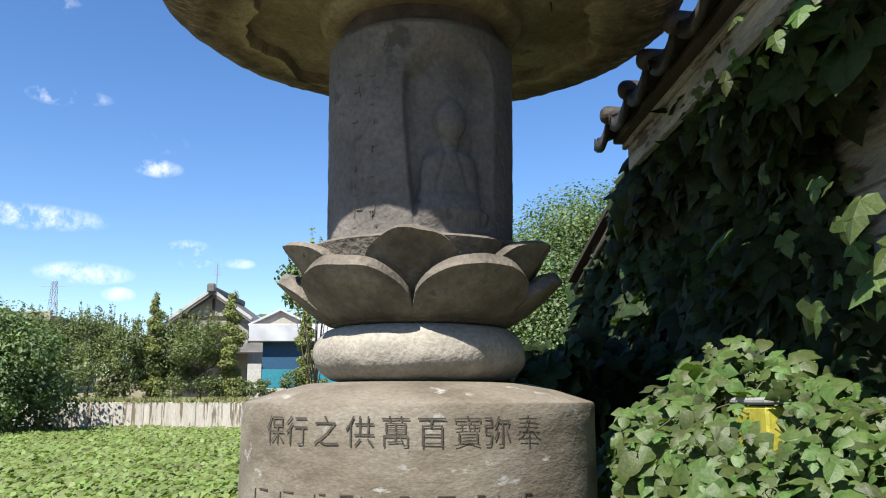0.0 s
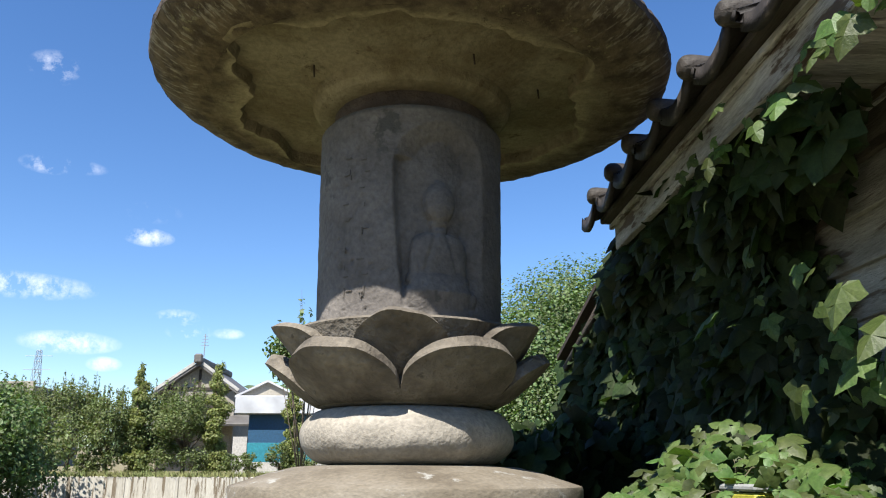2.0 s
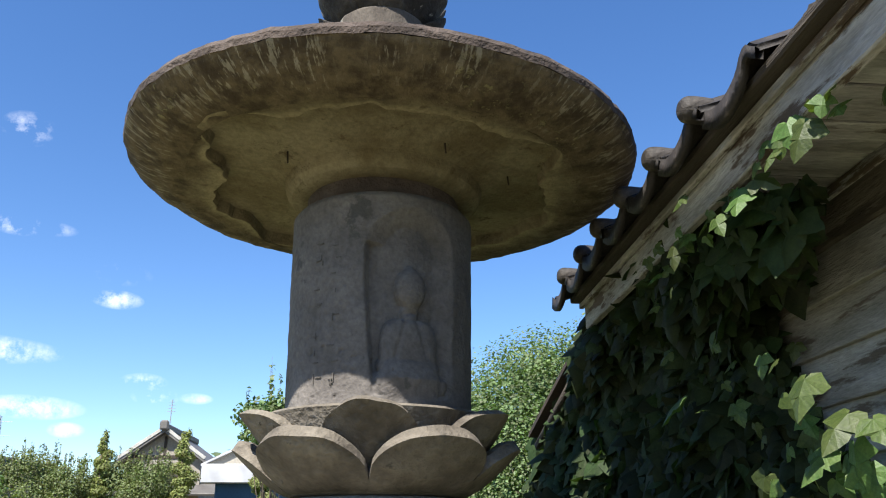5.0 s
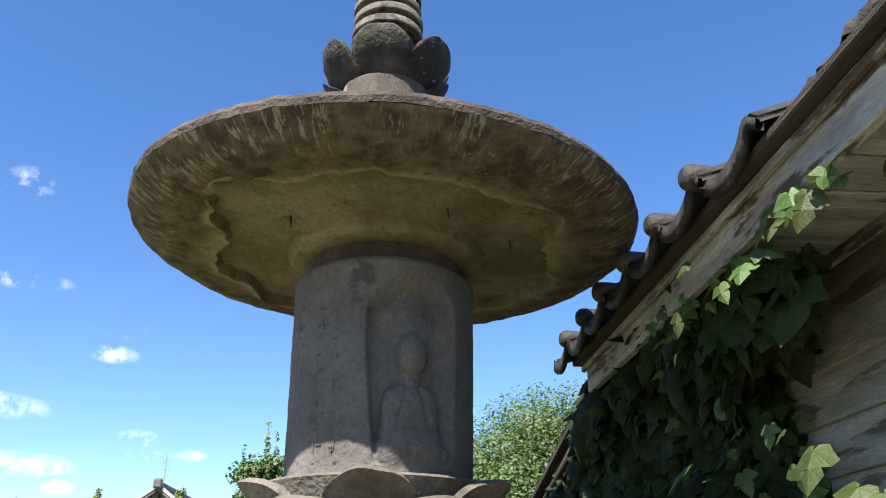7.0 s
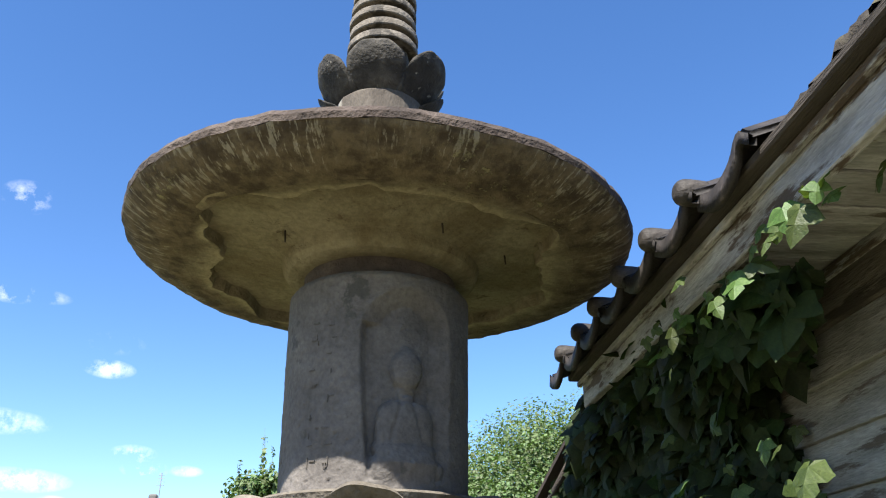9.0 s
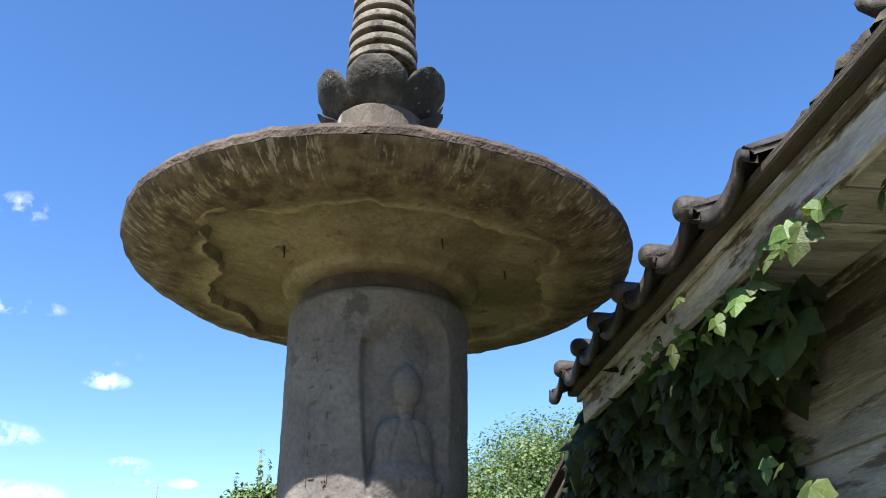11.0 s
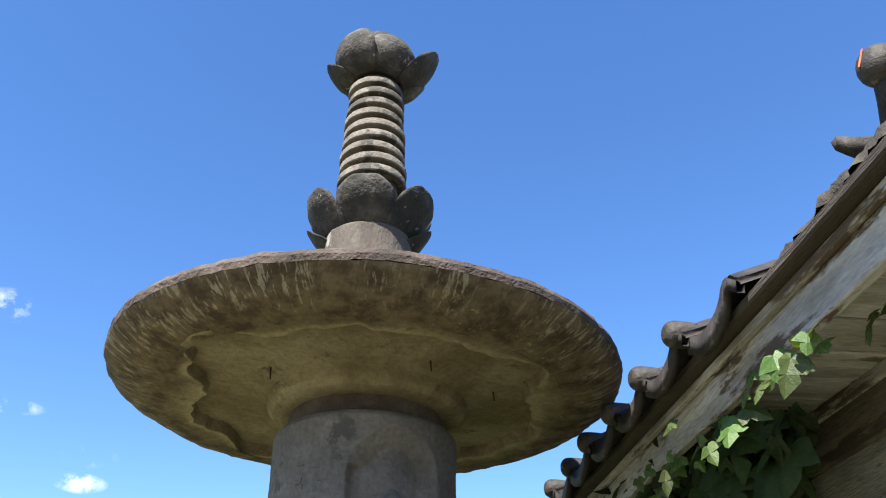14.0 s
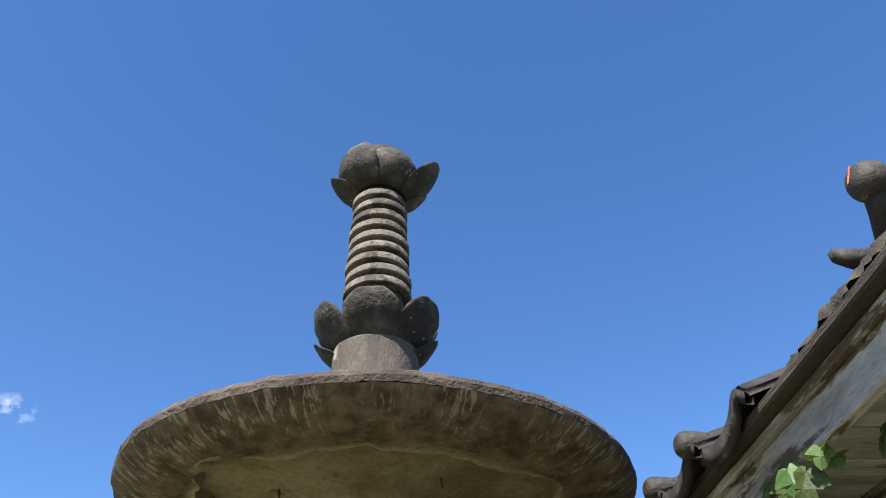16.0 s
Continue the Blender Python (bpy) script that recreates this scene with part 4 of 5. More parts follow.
def build_vine():
    rnd = random.Random(11)
    shapes = [leaf_shape(l, s, rnd) for l, s in ((0.75, 0.10), (0.5, 0.115), (0.9, 0.085), (0.25, 0.075), (0.6, 0.125))]
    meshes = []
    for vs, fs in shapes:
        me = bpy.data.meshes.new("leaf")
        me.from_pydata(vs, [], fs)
        me.materials.append(LEAF_SHADE)
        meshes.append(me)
    # brighter copies of the same leaves for the ones that catch the sun
    lit_meshes = []
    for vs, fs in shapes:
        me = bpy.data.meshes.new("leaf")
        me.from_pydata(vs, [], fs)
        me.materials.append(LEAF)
        lit_meshes.append(me)
    plant = empty("wall_vine", pose(1.1, 2.6, 0.02), "dense lobed vine hanging over the shed wall, shaded leaves coloured darker", "vine")
    inv = plant.matrix_basis.inverted()
    bulk = ([], [])
    count = 0
    spots = []
    while len(spots) < 5600:
        y, z = rnd.uniform(1.15, 4.1), rnd.uniform(1.0, 2.62)
        if not wall_cover(y, z):
            continue
        depth = rnd.random() ** 1.6 * 0.15
        spots.append((ivy_front(y, z) + depth, y, z, depth))
    for _ in range(2400):
        y = rnd.uniform(3.1, 4.3)
        x = rnd.uniform(0.06, 0.23) * y
        spots.append((x, y, rnd.uniform(1.2, 1.80 + 0.14 * noise.noise(Vector((x * 4, y * 3, 1)))), 0.5))
    for _ in range(260):
        y = rnd.uniform(3.15, 3.55)
        spots.append((rnd.uniform(0.76, 0.86), y, rnd.uniform(2.35, 2.60 - max(0, y - 3.35) * 0.55), 0.5))
    # straggling shoots over the fascia and the bare boards
    for y0, z0, x0, n, dy, dz, dx in ((2.35, 2.47, 0.88, 9, -0.035, 0.003, 0.0), (1.28, 2.49, 0.90, 5, -0.02, 0.006, 0.01), (2.15, 2.15, 1.08, 9, -0.035, -0.05, 0.004), (2.05, 1.95, 1.03, 10, -0.045, -0.022, 0.0), (2.3, 2.22, 0.93, 6, -0.03, -0.06, 0.01), (2.1, 1.85, 0.98, 8, -0.07, -0.016, 0.008)):
        for i in range(n):
            spots.append((x0 + dx * i + rnd.gauss(0, 0.025), y0 + dy * i + rnd.gauss(0, 0.03), z0 + dz * i + rnd.gauss(0, 0.025), -1.0))
    # single leaves that stand out into the sun, past the eave's shade: place along the wall, height, size
    for y, z, size in LONE_LEAVES:
        spots.append((0.64 + 0.04 * (3 - y) + 0.348 * (2.62 - z), y, z, -3.0 - size))
    # the sunlit runner along the fascia's lower edge, with darker leaves under it
    for i in range(22):
        y = 1.27 + 1.0 * (i / 21) ** 1.25
        z = 2.49 - 0.05 * (y - 1.3) + 0.012 * math.sin(i * 1.9)
        spots.append((0.808 - 0.04 * (y - 1.3) + rnd.gauss(0, 0.012), y + rnd.gauss(0, 0.015), z + rnd.gauss(0, 0.018), -2.0 if i < 9 and i % 3 == 0 else -1.0))
    for i in range(120):
        y = rnd.uniform(1.62, 2.5)
        spots.append((rnd.uniform(0.83, 0.98), y, 2.50 - rnd.random() * 0.13 - 0.05 * max(0, 1.8 - y), 0.3))
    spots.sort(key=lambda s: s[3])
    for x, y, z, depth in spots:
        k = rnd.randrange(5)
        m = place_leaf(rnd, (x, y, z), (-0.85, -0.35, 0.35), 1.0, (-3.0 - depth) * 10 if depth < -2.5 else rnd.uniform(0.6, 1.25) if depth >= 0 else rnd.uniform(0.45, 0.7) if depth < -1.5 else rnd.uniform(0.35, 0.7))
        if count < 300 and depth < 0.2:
            ob = new("leaf", lit_meshes[k] if depth < 0 else meshes[k])
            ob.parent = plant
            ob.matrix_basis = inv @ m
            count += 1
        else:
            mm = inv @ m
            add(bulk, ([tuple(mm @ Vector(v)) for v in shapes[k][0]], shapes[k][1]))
    tagged(link_mesh("foliage", *bulk, LEAF_SHADE, plant, "", True), kind="stuff")
    stems = ([], [])
    for k in range(26):
        y, z = rnd.uniform(1.5, 3.4), rnd.uniform(0.1, 1.0)
        pts = []
        for s in range(8):
            pts.append(inv @ Vector((ivy_front(y, z) + 0.22 + rnd.gauss(0, 0.02), y, z)))
            y += rnd.gauss(0, 0.08)
            z += 0.2
        add(stems, tube(pts, [0.005 * (1 - 0.08 * s) for s in range(8)], 5))
    link_mesh("stem", *stems, VINE, plant)


def heap_top(x, y):
    """Height of the mound of vines at the foot of the wall."""
    n = noise.noise(Vector((x * 2.5, y * 2.5, 4)))
    return min(1.65, 1.47 + 0.62 * (x - 0.40)) + 0.05 * max(0, 1 - abs(x - 0.78) / 0.12) + 0.06 * n - 0.42 * max(0, 1.95 - y) - 0.35 * max(0, y - 2.3)


def build_heap():
    rnd = random.Random(23)
    shapes = [leaf_shape(1.1, 0.085, rnd), heap_leaf(0.08, rnd), leaf_shape(1.3, 0.10, rnd), leaf_shape(1.0, 0.055, rnd), leaf_shape(0.8, 0.065, rnd)]
    meshes = []
    for vs, fs in shapes:
        me = bpy.data.meshes.new("leaf")
        me.from_pydata(vs, [], fs)
        me.materials.append(LEAF)
        meshes.append(me)
    plant = empty("vine_mound", pose(0.9, 1.9, 0.02), "sunlit green mound of tangled vine leaves beside the pagoda", "vine")
    inv = plant.matrix_basis.inverted()
    bulk = ([], [])
    count = 0
    while True:
        count += 1
        if count > 11000:
            break
        x, y = rnd.uniform(0.42, 1.28), rnd.uniform(0.9, 3.3)
        if math.hypot(x + 0.066, y - 2.31) < 0.53 or (x - 0.42) < (y - 1.6) * -0.1 - 0.02:
            continue
        if y < 1.15 + 0.25 * noise.noise(Vector((x * 4, 1, 2))) or x < 0.47 + 0.05 * noise.noise(Vector((y * 4, 3, 2))):
            continue
        sink = rnd.random() ** 1.3 * 0.35 - 0.05 * (rnd.random() < 0.12)
        z = heap_top(x, y) - sink
        if 0.66 < x < 0.79 and 1.72 < y < 2.06 and z > 1.45 and x < 0.66 + 0.2 * rnd.random():
            continue
        if 1.15 < y < 1.95 and abs(x - 0.384 * y) < 0.05 and z > 1.40 and rnd.random() < 0.4:
            continue
        k = rnd.randrange(5)
        m = place_leaf(rnd, (x, y, z), (-0.35, -0.55, 0.75), 0.7, rnd.uniform(0.42, 0.98) * (0.8 if y < 1.7 else 1.0))
        if count < 420 and sink < 0.12:
            ob = new("leaf", meshes[k])
            ob.parent = plant
            ob.matrix_basis = inv @ m
        else:
            mm = inv @ m
            add(bulk, ([tuple(mm @ Vector(v)) for v in shapes[k][0]], shapes[k][1]))
    tagged(link_mesh("foliage", *bulk, LEAF, plant), kind="stuff")
    stems = ([], [])
    for k in range(60):
        x, y = rnd.uniform(0.6, 1.25), rnd.uniform(1.25, 2.6)
        z = heap_top(x, y) - 0.05
        pts = []
        dx, dy = rnd.gauss(0, 0.02), rnd.gauss(0, 0.02)
        for s in range(7):
            pts.append(inv @ Vector((x, y, z + rnd.gauss(0, 0.008))))
            x, y = x + dx, y + dy
            z = 0.6 * z + 0.4 * (heap_top(x, y) - 0.04)
        add(stems, tube(pts, [0.0018] * 7, 4))
    link_mesh("stem", *stems, VINE, plant)
    # brown dead core so the mound is closed
    core = ([], [])
    n = 16
    for i in range(n + 1):
        for j in range(n + 1):
            x, y = 0.50 + 0.8 * i / n, 0.95 + 2.3 * j / n
            edge = min(i, n - i, j, n - j) == 0
            core[0].append(tuple(inv @ Vector((x, y, 0.0 if edge else heap_top(x, y) - 0.30))))
    for i in range(n):
        for j in range(n):
            core[1].append((i * (n + 1) + j, (i + 1) * (n + 1) + j, (i + 1) * (n + 1) + j + 1, i * (n + 1) + j + 1))
    link_mesh("dead_stems", *core, VINE, plant, "brown tangle of dead stems")


build_vine()
build_heap()


def build_bin():
    e = empty("yellow_box", pose(0.735, 1.92, 0, 0, 0, 12), "faded yellow box with grey lid half buried in vines", "box")
    part("body", box((0.056, 0.14, 1.585), (0, 0, 0.7925), 0.006), YELLOW, e)
    part("lid", box((0.064, 0.15, 0.016), (0, 0, 1.596), 0.005), LID_GREY, e, "grey plastic lid")


build_bin()

# ---- field, bank and far things ----
def leaf_cloud(n, place, size, rnd, up=0.6):
    """Many small two-faced leaves; place(rnd) gives a point and an outward direction."""
    vs, fs = [], []
    for _ in range(n):
        c, o = place(rnd)
        nrm = (o + Vector((rnd.gauss(0, 0.5), rnd.gauss(0, 0.5), rnd.gauss(0, 0.5) + up))).normalized()
        a = nrm.cross(Vector((rnd.gauss(0, 1), rnd.gauss(0, 1), rnd.gauss(0, 1)))).normalized()
        b = nrm.cross(a)
        s = size * rnd.uniform(0.6, 1.3)
        k = len(vs)
        vs += [c - a * s * 0.5, c + b * s * 0.36 + nrm * s * 0.08, c + a * s * 0.55, c - b * s * 0.36 + nrm * s * 0.08]
        fs.append((k, k + 1, k + 2, k + 3))
    return vs, fs


def build_field():
    rnd = random.Random(5)
    tall = lambda x, y: 0.42 + 0.07 * noise.noise(Vector((x * 0.9, y * 0.9, 1))) + 0.05 * noise.noise(Vector((x * 0.25, y * 0.25, 6)))
    vs, fs = [], []
    n = 0
    while n < 46000:
        y = 4.2 + (37.7 - 4.2) * rnd.random() ** 1.25
        x = rnd.uniform(-0.66 * y - 1.5, 0.1 * y + 0.5) if y > 9 else rnd.uniform(-7.5, 1.2)
        n += 1
        s = rnd.uniform(0.07, 0.14) * (1 + 0.012 * y)
        c = Vector((x, y, tall(x, y) - rnd.random() ** 2 * 0.18))
        nrm = Vector((rnd.gauss(0, 0.38) - 0.1, rnd.gauss(0, 0.38) - 0.25, 1)).normalized()
        a = nrm.cross(Vector((rnd.gauss(0, 1), rnd.gauss(0, 1), 0.1))).normalized()
        b = nrm.cross(a)
        k = len(vs)
        vs += [c - a * s * 0.45, c - a * s * 0.1 + b * s * 0.5 - nrm * s * 0.1, c + a * s * 0.6 - nrm * s * 0.15, c - a * s * 0.1 - b * s * 0.5 - nrm * s * 0.1]
        fs += [(k, k + 2, k + 1), (k, k + 3, k + 2)]
    tagged(link_mesh("crop_field", vs, fs, CROP, None, "", False), "low field of broad light-green crop leaves", "crop", kind="stuff")


def build_bank():
    w = empty("retaining_wall", pose(0, 38.2, 0), "low rain-streaked concrete retaining wall behind the field", "wall", kind="structure")
    for k in range(16):
        x = -27 + 2.4 * k
        part("panel", box((2.385, 0.16, 1.46), (x, 0, 0.73), 0.02), CONCRETE, w)
    rnd = random.Random(9)
    vs, fs = [], []
    for _ in range(9000):
        x, y = rnd.uniform(-27, 9), 38.1 + rnd.random() ** 2 * 4.5
        h, z = rnd.uniform(0.10, 0.34), 1.44
        k = len(vs)
        dx, dy = rnd.gauss(0, 0.09), rnd.gauss(0, 0.09) - 0.06
        vs += [(x - 0.025, y, z), (x + 0.025, y, z), (x + dx, y + dy, z + h)]
        fs.append((k, k + 1, k + 2))
    tagged(link_mesh("grass", vs, fs, GRASS, None, "", False), "yellow-green grass along the top of the bank", "grass", kind="stuff")


def build_tree(name, at, height, width, leaves, size, mat, label, category, seed, trunk=0.10, spire=False, base=0.12, shoots=0, group="", fat=1.0):
    """Trunk with limbs, and a crown of leaf clumps with gaps; shoots: upright twigs over the top."""
    rnd = random.Random(seed)
    t = empty(name, Matrix.Translation(at), label, category, group)
    wood = ([], [])
    h0 = height * (0.8 if spire else 0.45)
    add(wood, tube([(0, 0, -0.1), (rnd.gauss(0, 0.05), rnd.gauss(0, 0.05), h0 * 0.5), (rnd.gauss(0, 0.12), rnd.gauss(0, 0.12), h0)], [trunk, trunk * 0.8, trunk * 0.4]))
    clumps = []
    n = 26 if spire else 34
    for i in range(n):
        if spire:
            f = base + (1 - base) * (i + rnd.random()) / n
            r = width * 0.5 * (0.75 + 0.35 * rnd.random()) * min(1, (1.12 - f) * 2.2)
            a = rnd.uniform(0, 6.28)
            c = Vector((math.cos(a) * r * 0.5, math.sin(a) * r * 0.5, height * f))
            clumps.append((c, r * 0.75 + 0.05, height / n * 1.5))
        else:
            a, f = rnd.uniform(0, 6.28), base + (0.95 - base) * rnd.random() ** 0.8
            r = width * 0.5 * math.sqrt(max(0.05, 1 - ((f - 0.5) / 0.62) ** 2)) * rnd.uniform(0.35, 1)
            c = Vector((math.cos(a) * r, math.sin(a) * r, height * f))
            s = rnd.uniform(0.12, 0.22) * min(width, height) * fat
            clumps.append((c, s, s * rnd.uniform(0.7, 1.0)))
            if i % 3 == 0:
                p0 = Vector((0, 0, h0 * rnd.uniform(0.3, 0.9)))
                add(wood, tube([p0, (p0 + c) / 2 + Vector((0, 0, -0.1)), c], [trunk * 0.5, trunk * 0.3, trunk * 0.1], 5))
    for i in range(shoots):
        a, r = rnd.uniform(0, 6.28), width * 0.42 * math.sqrt(rnd.random())
        b = Vector((math.cos(a) * r, math.sin(a) * r, height * 0.86))
        top = b + Vector((rnd.gauss(0, 0.10), rnd.gauss(0, 0.10), height * rnd.uniform(0.12, 0.36)))
        add(wood, tube([b, top], [trunk * 0.12, trunk * 0.05], 4))
        for s in range(4):
            clumps.append((b.lerp(top, (s + 0.5) / 4), 0.075, 0.18))
    link_mesh("trunk", *wood, BARK, t)
    vol = [c[1] ** 2 + 0.004 for c in clumps]

    def place(q):
        c, rx, rz = q.choices(clumps, vol)[0]
        d = Vector((q.gauss(0, 1), q.gauss(0, 1), q.gauss(0, 1))).normalized()
        k = q.random() ** 0.4
        return c + Vector((d.x * rx, d.y * rx, d.z * rz)) * k, d
    link_mesh("crown", *leaf_cloud(leaves, place, size, rnd), mat, t, "", False)
    return t


build_field()
build_bank()
rnd_b = random.Random(31)
for i, (x, y, z, h, w) in enumerate([(-20.8, 41, 1.45, 4.1, 4.4), (-18.0, 41.5, 1.45, 4.2, 4.0), (-15.9, 41, 1.45, 3.7, 3.6), (-14.2, 41.6, 1.45, 3.8, 3.6), (-12.2, 41.2, 1.45, 4.0, 3.6), (-23.5, 42, 1.45, 4.4, 4.0)]):
    build_tree("fruit_tree", (x, y, z), h, w, 12000, 0.105, BUSH, "dark-green pruned fruit tree with upright shoots on the bank", "tree", 50 + i, 0.12, False, 0.16, 44, "trees along the bank")
for i, (x, h, w) in enumerate([(-14.35, 5.3, 1.35), (-10.55, 5.4, 1.6), (-6.75, 4.7, 1.5)]):
    build_tree("creeper_column", (x, 40.6, 1.45), h, w * 0.72, 13000, 0.105, SPIRE_LEAF, "tall narrow column of yellow-green creeper on the bank", "tree", 80 + i, 0.09, True, 0.03, 0, "creeper columns on the bank")
for i, (x, h, w) in enumerate([(-9.6, 1.0, 1.1), (-8.7, 1.1, 1.2), (-7.3, 1.5, 1.3), (-6.0, 1.1, 1.3), (-11.5, 1.3, 1.3), (-13.2, 1.2, 1.5), (-16.5, 1.0, 1.3)]):
    build_tree("shrub", (x, 40.2, 1.45), h, w, 1100, 0.10, BUSH, "small rounded green shrub on the bank", "shrub", 100 + i, 0.03, False, 0.2, 0, "shrubs on the bank")
# bright bush at the field's near corner, and the trees behind the pagoda
build_tree("bush", (-16.6, 31.0, 0.02), 4.7, 4.2, 15000, 0.16, BAMBOO, "bright-green leafy bush beside the field", "bush", 120, 0.07, False, 0.1, 10, "", 1.5)
build_tree("bush", (-17.8, 34.5, 0.02), 4.6, 4.4, 9000, 0.16, BUSH, "dark-green leafy bush beside the field", "bush", 121, 0.07, False, 0.1, 10, "", 1.5)
for i, (x, y, h, w) in enumerate([(1.5, 12.0, 4.35, 1.9), (2.3, 12.5, 4.75, 2.1), (0.9, 12.6, 3.9, 1.6), (1.8, 11.0, 3.6, 2.1), (3.1, 12.0, 4.6, 2.2)]):
    build_tree("bamboo_clump", (x, y, 0.02), h, w, 46000, 0.052, BAMBOO, "bright-green feathery bamboo clump behind the shed", "bamboo", 130 + i, 0.04, False, 0.05, 0, "bamboo behind the shed", 2.1)
build_tree("tree", (-3.75, 24.0, 0.02), 5.75, 2.4, 3600, 0.15, BAMBOO, "green leafy tree beyond the pagoda", "tree", 140, 0.05, False, 0.76, 8)


def gable_roof(name, width, depth, rise, over, thick, mat, parent, z, label=""):
    """Two roof slopes with thickness, ridge along y."""
    w, d = width / 2 + over, depth / 2 + over
    drop = rise * over / (width / 2)
    vs, fs = [], []
    for y in (-d, d):
        vs += [(-w, y, z - drop), (0, y, z + rise), (w, y, z - drop), (w, y, z - drop - thick), (0, y, z + rise - thick), (-w, y, z - drop - thick)]
    for i in range(6):
        j = (i + 1) % 6
        fs.append((i, j, 6 + j, 6 + i))
    fs += [(0, 5, 4, 1), (1, 4, 3, 2), (6, 7, 10, 11), (7, 8, 9, 10)]
    return link_mesh(name, vs, fs, mat, parent, label, False)


def gable_wall(width, depth, height, rise, z0=0.0):
    w, d = width / 2, depth / 2
    vs = [(s * w, y, z) for y in (-d, d) for s, z in ((-1, z0), (1, z0), (1, height), (-1, height))] + [(0, -d, height + rise), (0, d, height + rise)]
    fs = [(0, 1, 2, 8, 3), (5, 4, 7, 9, 6), (1, 5, 6, 2), (4, 0, 3, 7), (3, 8, 9, 7), (8, 2, 6, 9)]
    return vs, fs


def build_house():
    h = empty("house", pose(-14.9, 56, 0.8), "old farmhouse with grey tiled gable roof and plaster gable", "house")
    link_mesh("wall", *gable_wall(4.6, 7, 6.0, 1.55), PLASTER, h, "", False)
    r = gable_roof("roof", 4.6, 7, 1.62, 0.6, 0.22, HOUSE_TILE, h, 6.05, "grey tiled gable roof")
    part("ridge", box((0.34, 8.4, 0.42), (0, 0, 7.8), 0.08), HOUSE_TILE, r)
    part("ridge_end", box((0.55, 0.25, 0.62), (0, -4.25, 7.85), 0.15), HOUSE_TILE, r)
    part("bargeboard", box((2.95, 0.07, 0.2), (-1.45, -4.12, 6.72), 0.01, None, Matrix.Rotation(radians(-35.2), 4, "Y")), TENDON, r, "pale bargeboard")
    part("bargeboard", box((2.95, 0.07, 0.2), (1.45, -4.12, 6.72), 0.01, None, Matrix.Rotation(radians(35.2), 4, "Y")), TENDON, r, "pale bargeboard")
    part("gable_post", box((0.16, 0.06, 1.3), (0, -3.54, 6.6), 0.01), WOOD_DARK, h, "dark timber post")
    part("gable_beam", box((4.4, 0.06, 0.2), (0, -3.54, 6.0), 0.01), WOOD_DARK, h, "dark timber beam")
    part("window", box((1.6, 0.06, 1.0), (0.2, -3.54, 4.9), 0.02), WOOD_DARK, h, "dark recessed window")
    part("lower_roof", box((8.5, 2.2, 0.15), (0, -4.3, 4.0), 0.02, None, Matrix.Rotation(radians(18), 4, "X")), HOUSE_TILE, h, "grey tiled lower roof")
    a = part("antenna", box((0.05, 0.05, 1.5), (0.2, -3.8, 8.75), 0), STEEL, h, "television aerial mast")
    for k in range(4):
        part("aerial_bar", box((0.5 - 0.06 * k, 0.03, 0.03), (0.2, -3.8, 8.75 + 0.2 * k), 0), STEEL, a)


def build_barn():
    b = empty("warehouse", pose(-7.6, 50, 1.6), "shed with white eave band and blue and teal sheet walls", "building")
    part("wall", box((8.0, 6.0, 3.3), (1.2, 0, 1.65), 0.02), BLUE_SHEET, b, "dark blue sheet wall")
    part("teal_panel", box((8.02, 0.05, 1.05), (1.2, -3.04, 1.15), 0.01), TEAL_SHEET, b, "bright teal lower panel")
    part("plinth", box((8.04, 0.08, 0.62), (1.2, -3.05, 0.31), 0.01), TENDON, b, "white plinth")
    part("side_wall", box((0.8, 0.10, 2.0), (-3.2, -3.06, 1.0), 0.01), TENDON, b, "white wall panel")
    part("eave_band", box((9.2, 1.2, 1.0), (1.1, -3.0, 3.75), 0.03), WHITE_SHEET, b, "white sheet eave band")
    link_mesh("gable", *[[(v[0] - 1.9, v[1] - 0.5, v[2]) for v in d] if i == 0 else d for i, d in enumerate(gable_wall(3.2, 4, 4.45, 0.75, 4.1))], PLASTER, b, "", False)
    r = gable_roof("gable_roof", 3.2, 4, 0.78, 0.25, 0.12, WHITE_SHEET, b, 4.45, "pale gable roof")
    r.location = (-1.9, -0.5, 0)


def build_left_roof():
    e = empty("hall", pose(-36.5, 66, 1.8), "long low building with a pale curved roof", "building")
    vs, fs = [], []
    n = 14
    for i in range(n + 1):
        t = i / n
        x = -7 + 14 * t
        z = 5.6 + 1.75 * math.sin(math.pi * (0.12 + 0.76 * t)) - 0.6
        for y in (-5, 5):
            vs += [(x, y, z), (x, y, z - 0.35)]
    for i in range(n):
        k = i * 4
        fs += [(k, k + 4, k + 6, k + 2), (k + 1, k + 3, k + 7, k + 5), (k, k + 1, k + 5, k + 4), (k + 2, k + 6, k + 7, k + 3)]
    fs += [(0, 2, 3, 1), (n * 4, n * 4 + 1, n * 4 + 3, n * 4 + 2)]
    link_mesh("roof", vs, fs, HOUSE_TILE, e, "grey curved roof", False)
    part("wall", box((13.4, 9, 6.2), (0, 0, 3.0), 0.02), PLASTER, e)
    part("wall_end", box((13.6, 0.1, 1.0), (0, -4.55, 5.9), 0.02), PLASTER, e)


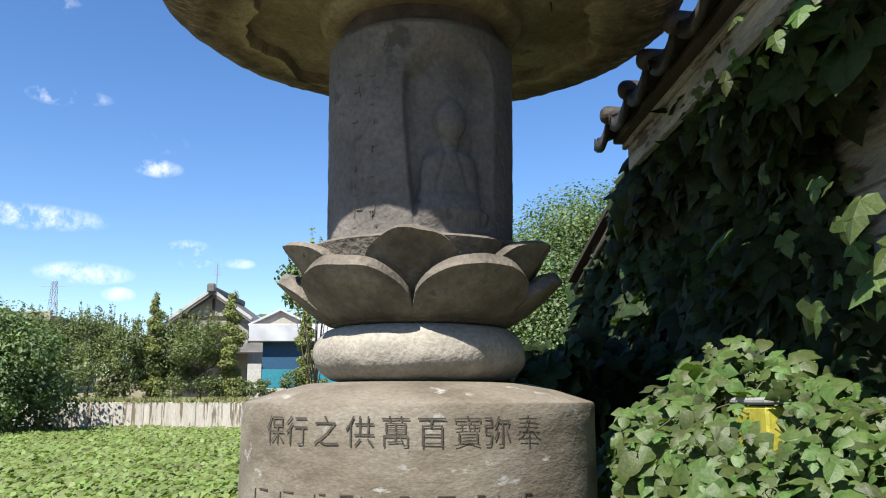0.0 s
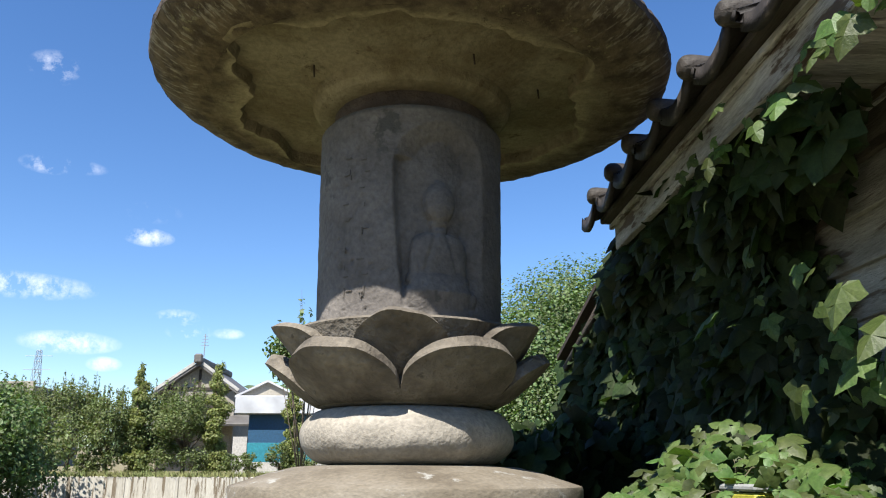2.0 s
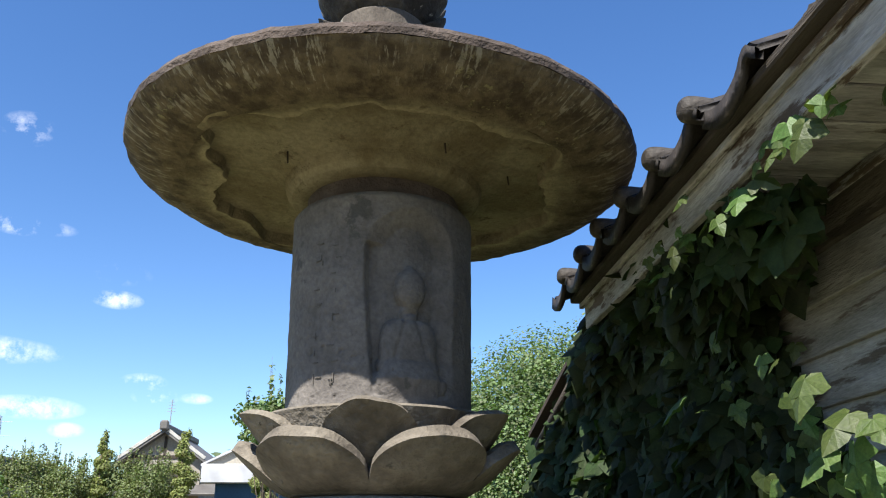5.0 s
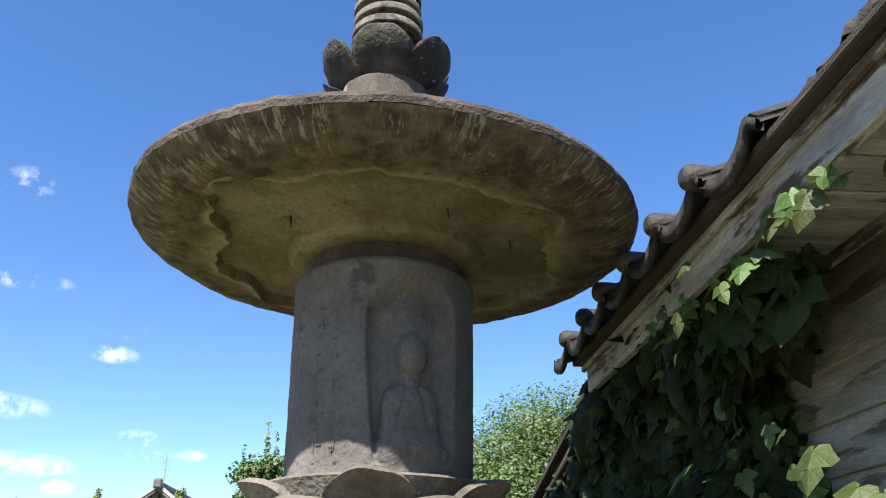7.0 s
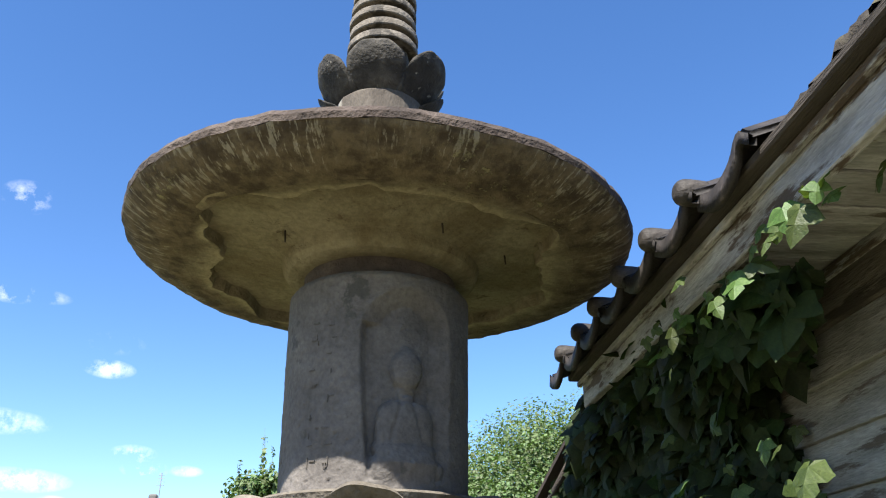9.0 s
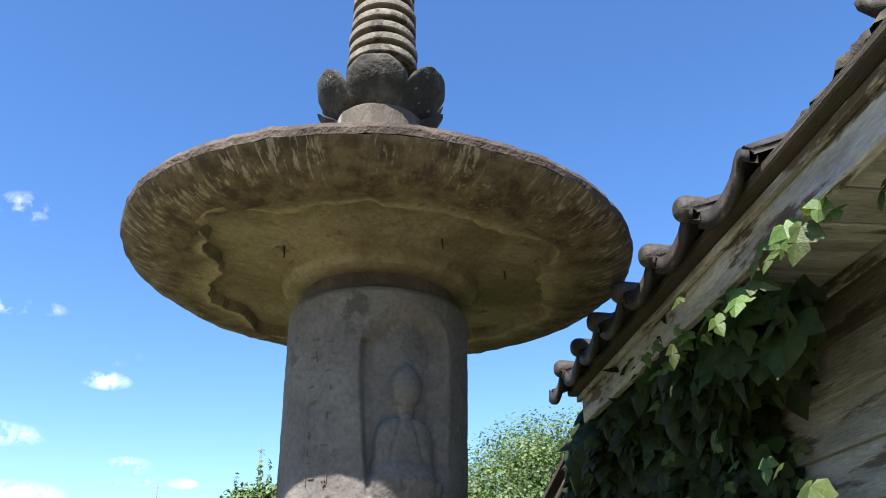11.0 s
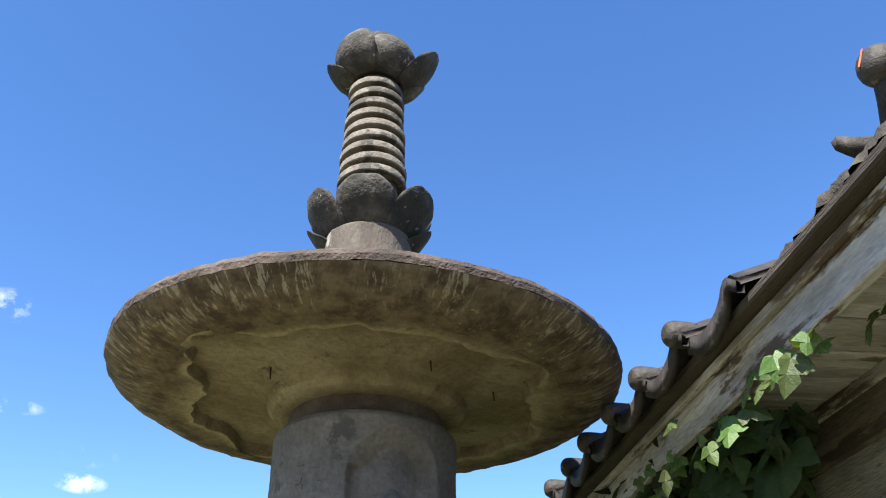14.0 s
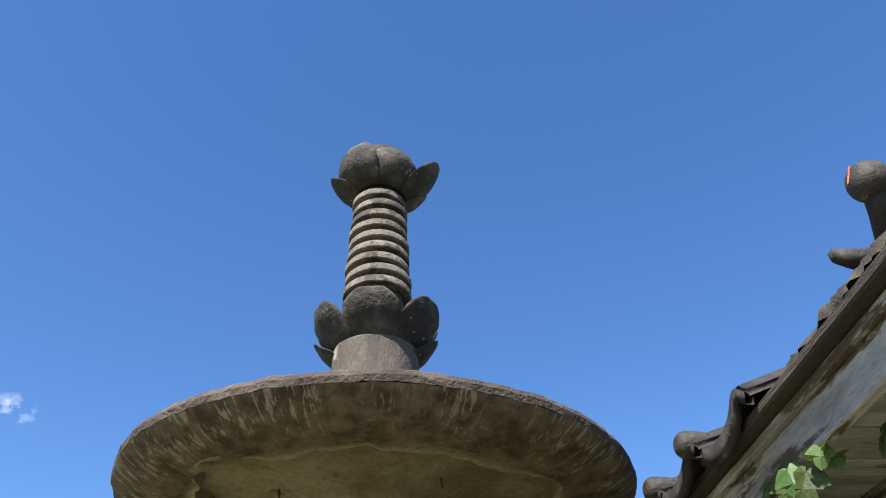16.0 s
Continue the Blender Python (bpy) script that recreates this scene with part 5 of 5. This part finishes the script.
def build_pylon():
    rows = ([], [])
    H = 36.0
    corners = lambda z: [Vector((sx * (2.6 - 1.9 * z / H), sy * (2.6 - 1.9 * z / H), z)) for sx, sy in ((-1, -1), (1, -1), (1, 1), (-1, 1))]
    for k in range(9):
        a, b = corners(H * k / 9), corners(H * (k + 1) / 9)
        for i in range(4):
            j = (i + 1) % 4
            for p, q in ((a[i], b[i]), (a[i], b[j]), (a[j], b[i]), (b[i], b[j])):
                add(rows, tube([p, q], [0.08, 0.08], 4))
    for z in (24, 29, 34):
        add(rows, tube([(-5, 0, z), (5, 0, z)], [0.09, 0.09], 4))
    tagged(link_mesh("pylon", *rows, STEEL, None, "", False, pose(-145, 300, 9)), "far steel lattice power pylon", "pylon")


def build_far_woods():
    rnd = random.Random(77)

    def place(q):
        x = q.uniform(-60, 140)
        crest = 15 * math.exp(-((x + 12) / 26) ** 2) + 7 + 2.5 * noise.noise(Vector((x * 0.06, 0, 3)))
        return Vector((x, 150 + q.uniform(-6, 25), 1.5 + crest * q.random() ** 0.6)), Vector((0, -0.6, 0.6))
    tagged(link_mesh("far_woods", *leaf_cloud(9000, place, 2.2, rnd), FARWOOD, None, "", False), "dark green wooded hill in the distance", "woods", kind="stuff")
    hill_v, hill_f = [], []
    for i in range(61):
        x = -60 + 200 * i / 60
        crest = 14 * math.exp(-((x + 12) / 26) ** 2) + 5.5
        hill_v += [(x, 152, 0), (x, 160, 1.5 + crest), (x, 190, 0)]
    for i in range(60):
        k = i * 3
        hill_f += [(k, k + 3, k + 4, k + 1), (k + 1, k + 4, k + 5, k + 2)]
    tagged(link_mesh("far_hill", hill_v, hill_f, FARWOOD), "dark green hill under the far woods", "hill", kind="structure")


build_house()
build_barn()
build_left_roof()
build_pylon()
build_far_woods()

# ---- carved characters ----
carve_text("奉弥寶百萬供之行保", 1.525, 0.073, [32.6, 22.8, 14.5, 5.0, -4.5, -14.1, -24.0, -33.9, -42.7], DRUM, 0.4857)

# second line of the inscription, too worn and cut off to read
rnd_t = random.Random(3)
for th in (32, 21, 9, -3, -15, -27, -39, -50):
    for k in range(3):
        part("worn_bar", box(((rnd_t.uniform(0.016, 0.04), 0.003, 0.003) if k != 1 else (0.003, 0.003, 0.03)), round_at(th + rnd_t.uniform(-3, 3), 0.4835, 1.392 - 0.016 * k), 0, None, Matrix.Rotation(radians(th), 4, "Z")), GROOVE_SHADE, DRUM)
